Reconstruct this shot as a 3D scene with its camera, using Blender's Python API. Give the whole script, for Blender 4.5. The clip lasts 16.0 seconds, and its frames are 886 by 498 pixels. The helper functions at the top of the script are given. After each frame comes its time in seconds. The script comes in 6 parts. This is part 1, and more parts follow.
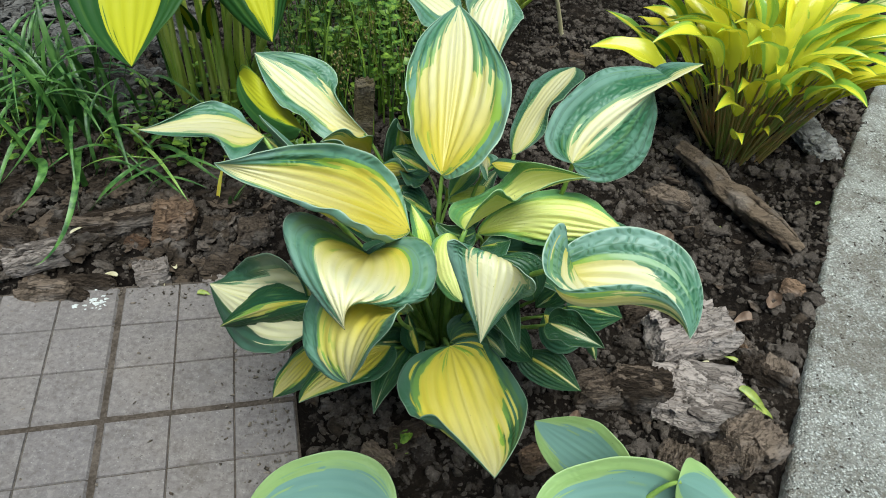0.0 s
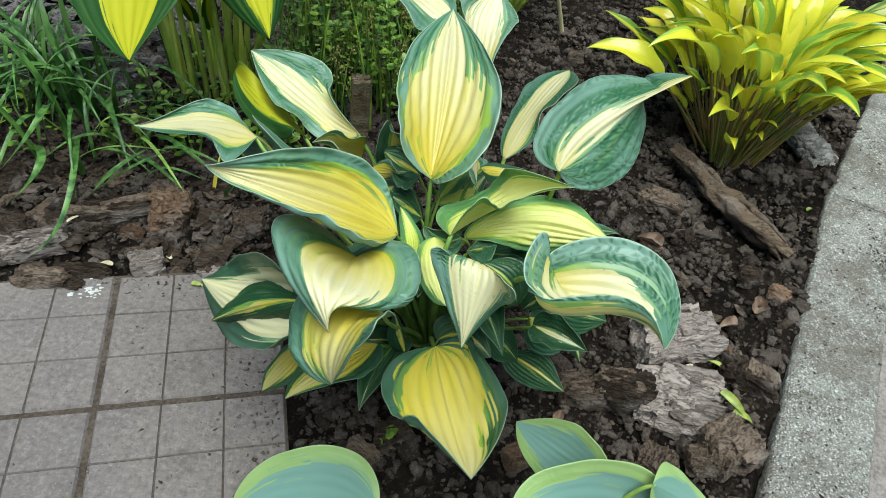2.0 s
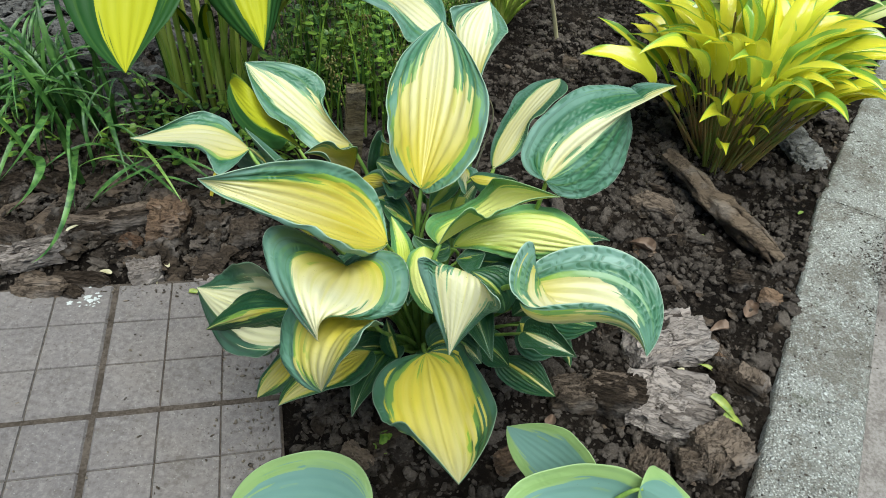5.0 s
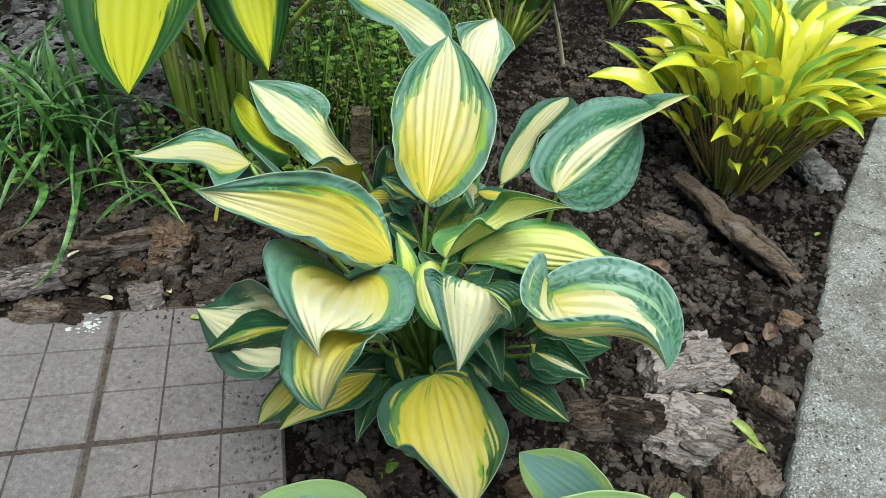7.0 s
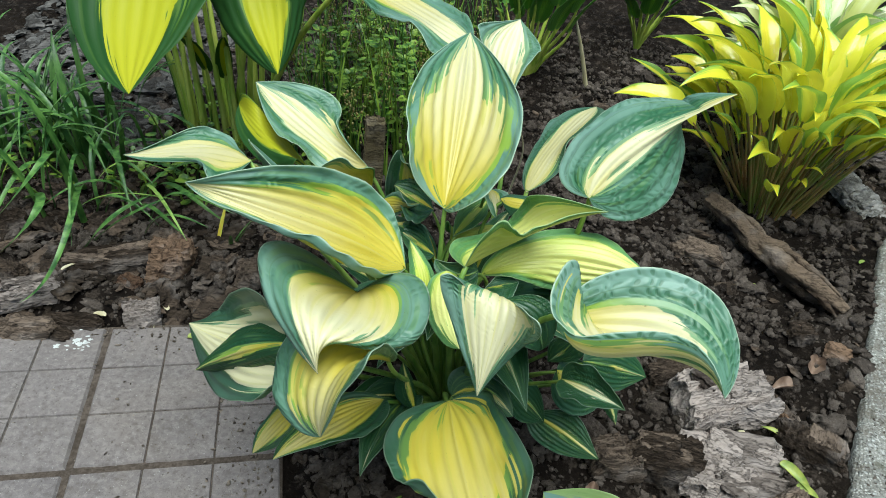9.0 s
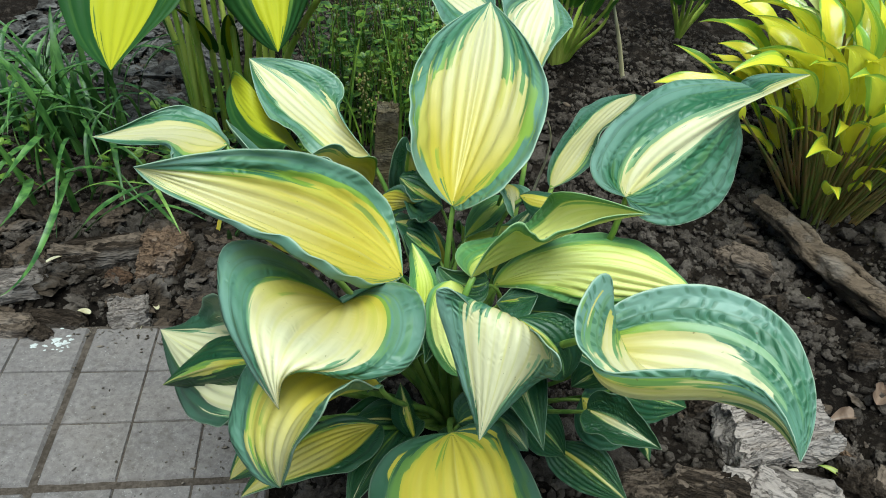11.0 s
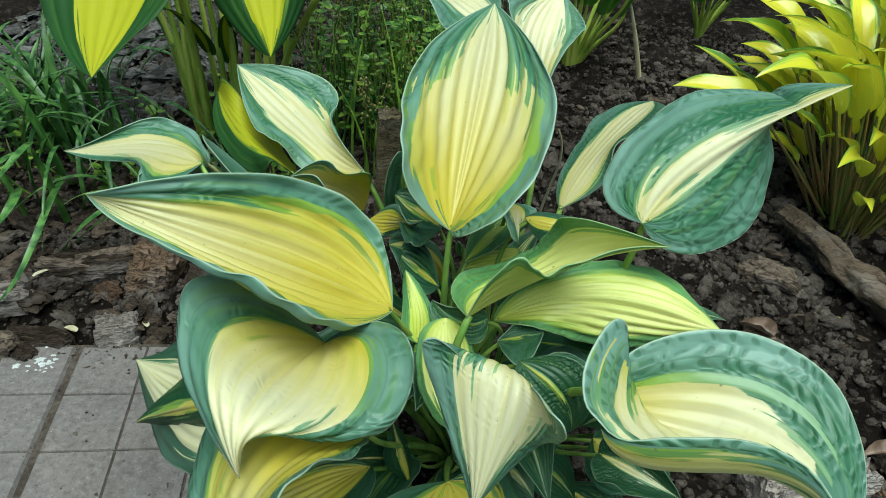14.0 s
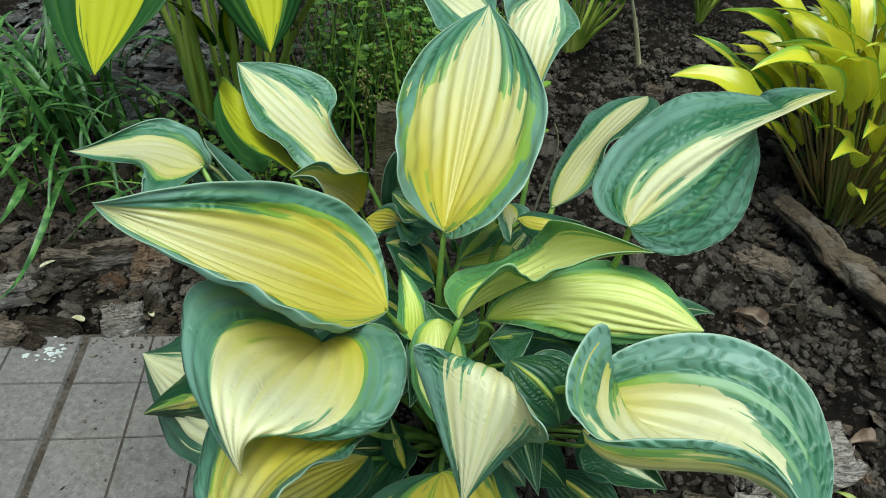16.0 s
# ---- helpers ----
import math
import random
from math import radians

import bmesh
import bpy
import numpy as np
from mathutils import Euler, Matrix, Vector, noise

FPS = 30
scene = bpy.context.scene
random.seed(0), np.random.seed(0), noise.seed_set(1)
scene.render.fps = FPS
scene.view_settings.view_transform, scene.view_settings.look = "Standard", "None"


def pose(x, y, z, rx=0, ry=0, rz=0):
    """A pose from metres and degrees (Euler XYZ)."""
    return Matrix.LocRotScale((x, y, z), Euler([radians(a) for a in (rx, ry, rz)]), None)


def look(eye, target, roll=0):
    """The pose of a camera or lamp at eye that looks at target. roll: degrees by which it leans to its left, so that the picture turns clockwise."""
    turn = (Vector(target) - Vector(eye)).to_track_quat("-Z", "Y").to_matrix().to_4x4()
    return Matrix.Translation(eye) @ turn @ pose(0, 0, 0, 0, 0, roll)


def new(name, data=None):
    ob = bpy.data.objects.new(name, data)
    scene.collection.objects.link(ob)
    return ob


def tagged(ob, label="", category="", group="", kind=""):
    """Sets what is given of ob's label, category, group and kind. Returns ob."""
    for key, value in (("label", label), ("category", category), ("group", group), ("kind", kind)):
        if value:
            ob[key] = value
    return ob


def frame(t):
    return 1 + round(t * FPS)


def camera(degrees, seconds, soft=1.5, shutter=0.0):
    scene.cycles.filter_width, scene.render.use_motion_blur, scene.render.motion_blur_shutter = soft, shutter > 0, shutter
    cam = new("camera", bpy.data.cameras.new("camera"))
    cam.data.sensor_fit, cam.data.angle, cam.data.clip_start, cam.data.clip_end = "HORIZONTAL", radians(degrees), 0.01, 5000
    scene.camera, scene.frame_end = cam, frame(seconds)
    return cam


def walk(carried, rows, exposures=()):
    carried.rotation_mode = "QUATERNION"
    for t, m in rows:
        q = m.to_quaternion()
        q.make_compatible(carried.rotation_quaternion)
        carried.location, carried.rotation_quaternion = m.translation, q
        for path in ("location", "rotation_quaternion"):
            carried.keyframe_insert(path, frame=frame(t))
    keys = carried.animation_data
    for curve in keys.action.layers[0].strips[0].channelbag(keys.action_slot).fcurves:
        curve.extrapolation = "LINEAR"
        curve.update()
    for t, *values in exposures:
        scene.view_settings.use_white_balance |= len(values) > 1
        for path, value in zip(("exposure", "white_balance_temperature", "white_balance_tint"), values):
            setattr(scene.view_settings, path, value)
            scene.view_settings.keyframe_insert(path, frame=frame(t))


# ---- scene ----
cam = camera(66.8, 16.0, soft=0.95)
PATH = [
    (0, (0.078, 0.092, 0.972), (0.043, 1.53, -0.419), 5.3),
    (0.5, (0.082, 0.092, 0.983), (0.047, 1.525, -0.413), 5.9),
    (1, (0.087, 0.095, 0.994), (0.052, 1.517, -0.412), 6.6),
    (1.5, (0.092, 0.097, 0.999), (0.058, 1.508, -0.418), 6.8),
    (2, (0.094, 0.097, 1.0), (0.061, 1.507, -0.418), 6.8),
    (2.5, (0.097, 0.095, 1.004), (0.064, 1.507, -0.412), 6.7),
    (3, (0.104, 0.095, 1.015), (0.066, 1.505, -0.402), 6.4),
    (3.5, (0.109, 0.094, 1.021), (0.071, 1.5, -0.401), 6.3),
    (6, (0.112, 0.093, 1.012), (0.057, 1.536, -0.372), 5.7),
    (6.5, (0.115, 0.095, 0.995), (0.044, 1.565, -0.358), 5.0),
    (7, (0.114, 0.097, 0.976), (0.035, 1.584, -0.36), 4.8),
    (7.5, (0.11, 0.095, 0.952), (0.023, 1.613, -0.348), 5.0),
    (8, (0.114, 0.102, 0.928), (0.017, 1.638, -0.35), 4.9),
    (8.5, (0.114, 0.124, 0.909), (-0.001, 1.664, -0.361), 4.7),
    (9, (0.109, 0.145, 0.893), (-0.024, 1.693, -0.366), 4.6),
    (11.5, (0.126, 0.277, 0.809), (-0.112, 1.793, -0.474), 3.7),
    (12, (0.128, 0.294, 0.796), (-0.123, 1.797, -0.499), 3.4),
    (12.5, (0.121, 0.294, 0.779), (-0.126, 1.795, -0.52), 3.5),
    (13, (0.12, 0.3, 0.778), (-0.131, 1.794, -0.527), 3.0),
    (13.5, (0.121, 0.313, 0.792), (-0.129, 1.813, -0.507), 2.9),
    (14, (0.127, 0.322, 0.804), (-0.131, 1.836, -0.477), 3.2),
    (14.5, (0.126, 0.331, 0.828), (-0.133, 1.842, -0.456), 3.2),
    (15, (0.124, 0.332, 0.844), (-0.134, 1.839, -0.446), 3.2),
    (15.5, (0.128, 0.329, 0.845), (-0.132, 1.823, -0.46), 3.2),
    (16, (0.135, 0.321, 0.833), (-0.123, 1.794, -0.495), 3.0),
]
# stops, kelvin and tint of the picture
TONE = [(0.0, 0.78, 6100, -5), (7.0, 0.78, 6050, -5), (9.0, 0.80, 6000, -5), (11.5, 0.71, 5900, -11), (16.0, 0.52, 5950, -14)]
walk(cam, [(t, look(eye, target, roll)) for t, eye, target, roll in PATH], TONE)

# world and light: bright overcast day
world = bpy.data.worlds.new("sky")
scene.world = world
world.use_nodes = True
wn = world.node_tree
sky = wn.nodes.new("ShaderNodeTexSky")
sky.sky_type, sky.sun_disc = "NISHITA", False
sky.sun_elevation, sky.sun_rotation = radians(75), radians(150)
wn.nodes["Background"].inputs["Strength"].default_value = 0.058
wn.links.new(sky.outputs[0], wn.nodes["Background"].inputs[0])
sun_data = bpy.data.lights.new("sun", "SUN")
sun_data.energy, sun_data.angle, sun_data.color = 4.0, radians(55), (1.0, 0.985, 0.955)
sun = new("sun", sun_data)
sun.matrix_world = look((0.5, -0.9, 4.0), (0, 0, 0))


# ---------------------------------------------------------------- materials
class Mat:
    """A small node-tree builder."""

    def __init__(self, name):
        self.m = bpy.data.materials.new(name)
        self.m.use_nodes = True
        self.t = self.m.node_tree
        self.p = self.t.nodes["Principled BSDF"]
        self.out = self.t.nodes["Material Output"]

    def put(self, socket, value):
        if hasattr(value, "is_output"):
            self.t.links.new(value, socket)
        elif isinstance(value, (tuple, list)) and len(value) == 3 and socket.type == "RGBA":
            socket.default_value = (*value, 1)
        else:
            socket.default_value = value

    def math(self, op, a, b=0.0, c=None, clamp=False):
        n = self.t.nodes.new("ShaderNodeMath")
        n.operation, n.use_clamp = op, clamp
        self.put(n.inputs[0], a), self.put(n.inputs[1], b)
        if c is not None:
            self.put(n.inputs[2], c)
        return n.outputs[0]

    def ramp(self, value, lo, hi, to_lo=0.0, to_hi=1.0):
        n = self.t.nodes.new("ShaderNodeMapRange")
        n.interpolation_type = "SMOOTHSTEP"
        for k, v in enumerate((value, lo, hi, to_lo, to_hi)):
            self.put(n.inputs[k], v)
        return n.outputs[0]

    def mix(self, f, a, b, how="MIX"):
        n = self.t.nodes.new("ShaderNodeMix")
        n.data_type, n.blend_type = "RGBA", how
        self.put(n.inputs[0], f), self.put(n.inputs[6], a), self.put(n.inputs[7], b)
        return n.outputs[2]

    def noise(self, vec, scale, detail=3.0, rough=0.55, out=0):
        n = self.t.nodes.new("ShaderNodeTexNoise")
        self.put(n.inputs["Vector"], vec)
        n.inputs["Scale"].default_value, n.inputs["Detail"].default_value = scale, detail
        n.inputs["Roughness"].default_value = rough
        return n.outputs[out]

    def voronoi(self, vec, scale, feature="F1", out=0):
        n = self.t.nodes.new("ShaderNodeTexVoronoi")
        n.feature = feature
        self.put(n.inputs["Vector"], vec)
        n.inputs["Scale"].default_value = scale
        return n.outputs[out]

    def coords(self, which="Object"):
        return self.t.nodes.new("ShaderNodeTexCoord").outputs[which]

    def world_place(self):
        return self.t.nodes.new("ShaderNodeNewGeometry").outputs["Position"]

    def chance(self):
        return self.t.nodes.new("ShaderNodeObjectInfo").outputs["Random"]

    def field(self, name):
        n = self.t.nodes.new("ShaderNodeAttribute")
        n.attribute_name = name
        return n.outputs["Fac"]

    def island(self):
        return self.t.nodes.new("ShaderNodeNewGeometry").outputs["Random Per Island"]

    def split(self, vec):
        n = self.t.nodes.new("ShaderNodeSeparateXYZ")
        self.put(n.inputs[0], vec)
        return n.outputs

    def join(self, x, y, z):
        n = self.t.nodes.new("ShaderNodeCombineXYZ")
        for k, v in enumerate((x, y, z)):
            self.put(n.inputs[k], v)
        return n.outputs[0]

    def stretch(self, vec, s):
        n = self.t.nodes.new("ShaderNodeVectorMath")
        n.operation = "MULTIPLY"
        self.put(n.inputs[0], vec)
        n.inputs[1].default_value = s
        return n.outputs[0]

    def shift(self, vec, amount):
        n = self.t.nodes.new("ShaderNodeVectorMath")
        n.operation = "ADD"
        self.put(n.inputs[0], vec), self.put(n.inputs[1], amount)
        return n.outputs[0]

    def bump(self, height, strength, distance, normal=None):
        n = self.t.nodes.new("ShaderNodeBump")
        n.inputs["Strength"].default_value, n.inputs["Distance"].default_value = strength, distance
        self.put(n.inputs["Height"], height)
        if normal is not None:
            self.put(n.inputs["Normal"], normal)
        return n.outputs[0]

    def done(self, colour, rough=0.6, normal=None, spec=0.5, thin=0.0, thin_colour=None):
        self.put(self.p.inputs["Base Color"], colour)
        self.put(self.p.inputs["Roughness"], rough)
        self.p.inputs["Specular IOR Level"].default_value = spec
        if normal is not None:
            self.put(self.p.inputs["Normal"], normal)
        if thin:
            tr = self.t.nodes.new("ShaderNodeBsdfTranslucent")
            self.put(tr.inputs[0], thin_colour if thin_colour is not None else colour)
            mx = self.t.nodes.new("ShaderNodeMixShader")
            mx.inputs[0].default_value = thin
            self.t.links.new(self.p.outputs[0], mx.inputs[1])
            self.t.links.new(tr.outputs[0], mx.inputs[2])
            self.t.links.new(mx.outputs[0], self.out.inputs[0])
        return self.m


def variegated(name, cream, yellow, mid, margin, deep, dark, rim, ribs=5.0, pucker=1.0, blush=1.0, gloss=0.0, spec=0.5):
    """A hosta blade: a pale heart that breaks up lane by lane, between the veins, into a green margin. The blade's own
    fields give the heart's half-width and how yellow it is; the object's colour scales the first (R), adds to the second (G), and
    gives how dark the margin is (B) and how puckered it is (alpha)."""
    m = Mat(name)
    uv = m.split(m.coords("UV"))
    u, side = uv[0], uv[1]
    v = m.math("ABSOLUTE", m.math("MULTIPLY_ADD", side, 2.0, -1.0))
    info = m.t.nodes.new("ShaderNodeObjectInfo")
    own = m.split(info.outputs["Color"])
    seed = m.math("MULTIPLY", info.outputs["Random"], 37.0)
    reach = m.math("MULTIPLY", own[0], m.field("reach"))
    warm = m.math("ADD", m.field("warm"), m.math("MULTIPLY_ADD", own[1], 1.3, -0.35))
    half = m.math("GREATER_THAN", side, 0.5)

    def lanes(count, along, off):
        lane = m.math("FLOOR", m.math("MULTIPLY", v, count))
        return m.noise(m.join(m.math("MULTIPLY_ADD", u, along, m.math("ADD", seed, off)), m.math("MULTIPLY_ADD", lane, 3.37, m.math("MULTIPLY", half, 17.3)), seed), 1.0, 1.0, 0.5)

    def streaks(along, across, off, detail=1.5):
        return m.noise(m.join(m.math("MULTIPLY_ADD", u, along, m.math("ADD", seed, off)), m.math("MULTIPLY", side, across), seed), 1.0, detail, 0.6)

    def centred(x, size):
        return m.math("MULTIPLY", m.math("SUBTRACT", x, 0.5), size)

    broad, lines = streaks(1.8, 5.0, 0.0, 1.0), streaks(1.4, 15.0, 12.0, 1.0)
    slope = m.field("slope")
    finger = m.math("ADD", centred(lanes(9.0, 1.2, 0.0), 0.75), centred(lanes(24.0, 1.6, 4.0), 0.75))
    finger = m.math("ADD", m.math("MULTIPLY", finger, slope), centred(lanes(24.0, 3.0, 60.0), 0.26))
    soft = m.math("ADD", centred(broad, 0.22), centred(streaks(9.0, 40.0, 2.0), 0.06))
    inner = m.math("SUBTRACT", m.math("ADD", v, m.math("ADD", finger, soft)), reach)
    heart = m.ramp(inner, -0.014, 0.014, 1.0, 0.0)
    second = m.math("ADD", centred(lanes(11.0, 1.2, 9.0), 0.75), centred(lanes(27.0, 1.6, 14.0), 0.6))
    second = m.math("ADD", m.math("MULTIPLY", second, slope), centred(lanes(20.0, 2.0, 70.0), 0.28))
    outer = m.ramp(m.math("SUBTRACT", m.math("ADD", v, m.math("ADD", second, soft)), m.math("ADD", reach, 0.05)), -0.02, 0.03)
    fleck = m.math("MULTIPLY", m.ramp(lanes(20.0, 2.6, 21.0), 0.67, 0.69), m.ramp(inner, -0.25, -0.1))
    heart = m.math("MULTIPLY", heart, m.math("SUBTRACT", 1.0, m.math("MULTIPLY", fleck, 0.75)))
    fine = m.noise(m.join(m.math("MULTIPLY", u, 5.0), m.math("MULTIPLY", side, 46.0), seed), 1.0, 2.0)
    pale_u = m.math("ADD", warm, m.math("MULTIPLY", m.ramp(inner, -0.4, -0.05), 0.22))
    pale_u = m.math("ADD", pale_u, m.math("ADD", centred(broad, 0.5), centred(lines, 0.25)), clamp=True)
    white = tuple(min(0.9, c * 1.24) for c in cream)
    core = m.mix(pale_u, m.mix(m.math("MULTIPLY", m.ramp(warm, 0.0, -0.25), 0.85 * min(blush, 1.0)), cream, white), yellow)
    stain = m.math("MULTIPLY", m.ramp(m.math("ADD", inner, centred(lanes(16.0, 1.6, 30.0), 0.5)), -0.16, -0.06), m.ramp(warm, 0.0, 0.5))
    core = m.mix(m.math("MULTIPLY", stain, 0.42 * blush), core, m.mix(0.4, yellow, mid))
    core = m.mix(m.math("MULTIPLY", m.ramp(fine, 0.55, 0.75), 0.09), core, mid)
    wave = m.math("COSINE", m.math("MULTIPLY", v, ribs * math.pi * 2))
    furrow = m.math("MULTIPLY", m.ramp(wave, 0.55, 1.0), m.ramp(lines, 0.30, 0.6, 0.35, 1.0))
    core = m.mix(m.math("MULTIPLY", furrow, 0.20 * blush), core, m.mix(0.2, yellow, mid))
    blot = m.noise(m.join(m.math("MULTIPLY", u, 7.0), m.math("MULTIPLY", side, 7.0), seed), 1.0, 3.0)
    wash = m.noise(m.join(m.math("MULTIPLY_ADD", u, 2.6, 4.0), m.math("MULTIPLY", side, 4.5), seed), 1.0, 3.0)
    green = m.mix(m.math("ADD", m.math("MULTIPLY", m.ramp(wash, 0.38, 0.62), 0.6), m.ramp(v, 0.97, 0.55, 0.0, 0.5), clamp=True), margin, deep)
    # on inner and low leaves B also puts the clump's shade into the green
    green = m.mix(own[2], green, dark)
    green = m.mix(m.math("MULTIPLY", m.ramp(blot, 0.45, 0.7), 0.22), green, dark)
    green = m.mix(m.math("MULTIPLY", m.ramp(lanes(18.0, 2.0, 41.0), 0.60, 0.64), 0.35), green, m.mix(0.5, deep, mid))
    vein = m.ramp(wave, 0.90, 1.0)
    green = m.mix(m.math("MULTIPLY", m.ramp(wave, 0.93, 1.0), 0.4), green, m.mix(0.6, green, dark))
    lime = m.mix(m.ramp(warm, -0.1, 0.45), m.mix(0.6, mid, margin), mid)
    col = m.mix(outer, m.mix(m.ramp(lanes(12.0, 1.5, 50.0), 0.45, 0.55), lime, m.mix(0.5, lime, deep)), green)
    col = m.mix(heart, col, core)
    col = m.mix(m.math("MULTIPLY", vein, 0.10), col, m.mix(0.5, col, mid))
    rib = m.math("MULTIPLY", m.ramp(v, 0.0, 0.028, 1.0, 0.0), m.ramp(reach, 0.12, 0.3))
    col = m.mix(m.math("MULTIPLY", rib, 0.30), col, m.mix(0.5, yellow, cream))
    col = m.mix(m.math("MULTIPLY", m.ramp(v, 0.984, 0.996), m.math("MULTIPLY_ADD", own[2], -0.3, 0.5)), col, rim)
    speck = m.noise(m.coords("Object"), 240.0, 2.0)
    col = m.mix(m.math("MULTIPLY", m.ramp(speck, 0.735, 0.77), 0.55), col, (0.12, 0.07, 0.03))
    lane = m.math("MULTIPLY_ADD", m.math("FLOOR", m.math("MULTIPLY", v, ribs * 2)), 12.9, m.math("MULTIPLY", half, 5.1))
    wobble = m.noise(m.join(m.math("MULTIPLY", u, 9.0), m.math("MULTIPLY", side, 6.0), seed), 1.0, 1.0)
    beat = m.math("SINE", m.math("ADD", m.math("MULTIPLY_ADD", u, 125.0, m.math("MULTIPLY", m.math("SINE", lane), 3.0)), m.math("MULTIPLY", wobble, 22.0)))
    band = m.math("ABSOLUTE", m.math("SINE", m.math("MULTIPLY", v, ribs * 2 * math.pi)))
    where = m.ramp(m.math("MULTIPLY_ADD", info.outputs["Alpha"], 0.22, wash), 0.52, 0.72)
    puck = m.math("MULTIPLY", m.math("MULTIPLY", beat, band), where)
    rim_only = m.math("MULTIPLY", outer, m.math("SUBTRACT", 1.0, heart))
    # shade in the puckers' hollows, put into the colour as well as the bump
    dip_shade = m.math("MULTIPLY", m.math("MULTIPLY", m.ramp(puck, 0.2, 0.5), rim_only), m.ramp(info.outputs["Alpha"], 0.3, 1.0))
    col = m.mix(m.math("MULTIPLY", dip_shade, 0.55 * pucker), col, m.mix(0.4, dark, deep))
    n1 = m.bump(m.math("MULTIPLY", puck, m.math("MULTIPLY_ADD", rim_only, 0.85, 0.15)), 0.5 * pucker, -0.0016)
    n1 = m.bump(m.ramp(wave, -1.0, 1.0), 0.3, -0.0008, n1)
    skin = m.noise(m.coords("Object"), 420.0, 2.0)
    n1 = m.bump(m.math("ADD", m.math("MULTIPLY", skin, 0.4), m.math("MULTIPLY", fine, 0.8)), 0.12, 0.0012, n1)
    rough = m.math("MULTIPLY_ADD", wash, 0.3, 0.25 - gloss)
    return m.done(col, rough, n1, spec, 0.36, m.mix(0.3, col, (0.42, 0.62, 0.08)))


# LEAF's blue-green margin is paled: the sky's sheen is part of its colour
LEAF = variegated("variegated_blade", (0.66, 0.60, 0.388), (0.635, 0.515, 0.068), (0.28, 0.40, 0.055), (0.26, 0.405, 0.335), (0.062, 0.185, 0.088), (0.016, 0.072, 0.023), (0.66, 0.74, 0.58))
LEAF_UNDER = variegated("chartreuse_blade", (0.76, 0.73, 0.28), (0.56, 0.61, 0.09), (0.36, 0.50, 0.08), (0.20, 0.38, 0.16), (0.13, 0.30, 0.09), (0.06, 0.18, 0.05), (0.6, 0.7, 0.4), 5.0, 0.6)
LEAF_GREEN = variegated("green_blade", (0.47, 0.44, 0.020), (0.40, 0.40, 0.016), (0.14, 0.23, 0.03), (0.036, 0.098, 0.022), (0.024, 0.078, 0.015), (0.016, 0.056, 0.011), (0.14, 0.22, 0.06), 5.0, 0.10, 0.4, -0.12, 0.22)
LEAF_PLAIN = variegated("plain_green_blade", (0.24, 0.42, 0.07), (0.21, 0.38, 0.06), (0.18, 0.34, 0.055), (0.15, 0.31, 0.065), (0.12, 0.27, 0.05), (0.09, 0.22, 0.04), (0.3, 0.42, 0.15), 6.0, 0.15)
LEAF_BLUE = variegated("blue_blade", (0.20, 0.335, 0.29), (0.16, 0.285, 0.23), (0.27, 0.40, 0.19), (0.38, 0.49, 0.20), (0.31, 0.44, 0.16), (0.26, 0.39, 0.12), (0.5, 0.6, 0.33), 5.0, 0.3, 0.0)
LEAF_GOLD = variegated("golden_blade", (0.82, 0.68, 0.045), (0.66, 0.64, 0.045), (0.44, 0.55, 0.05), (0.32, 0.48, 0.07), (0.24, 0.42, 0.055), (0.12, 0.28, 0.03), (0.30, 0.42, 0.12), 3.0, 0.2, 0.3, 0.16, 0.8)
LEAF_SILVER = variegated("pale_blade", (0.74, 0.74, 0.54), (0.62, 0.62, 0.20), (0.36, 0.46, 0.12), (0.24, 0.38, 0.12), (0.18, 0.32, 0.08), (0.12, 0.25, 0.05), (0.6, 0.66, 0.4), 3.0, 0.3)


def stalk_mat(name, a, b):
    m = Mat(name)
    o = m.coords("Object")
    n = m.noise(m.stretch(o, (60, 60, 9)), 1.0, 3.0)
    col = m.mix(m.ramp(n, 0.35, 0.65), a, b)
    return m.done(col, 0.42, m.bump(n, 0.2, 0.002), 0.5, 0.15)


STALK = stalk_mat("green_stalk", (0.13, 0.24, 0.04), (0.28, 0.39, 0.08))
STALK_LIGHT = stalk_mat("light_stalk", (0.27, 0.38, 0.045), (0.46, 0.50, 0.10))
STALK_TAN = stalk_mat("tan_stalk", (0.13, 0.17, 0.03), (0.26, 0.15, 0.055))
GRASS = stalk_mat("grass_green", (0.022, 0.070, 0.011), (0.10, 0.20, 0.040))
WEED = stalk_mat("weed_green", (0.032, 0.090, 0.008), (0.19, 0.28, 0.032))
DRY = stalk_mat("dry_stem", (0.34, 0.29, 0.17), (0.52, 0.46, 0.31))
YELLOWED = stalk_mat("yellowed_shoot", (0.45, 0.30, 0.02), (0.40, 0.40, 0.05))
FADED = stalk_mat("faded_leaf", (0.30, 0.33, 0.07), (0.15, 0.21, 0.04))



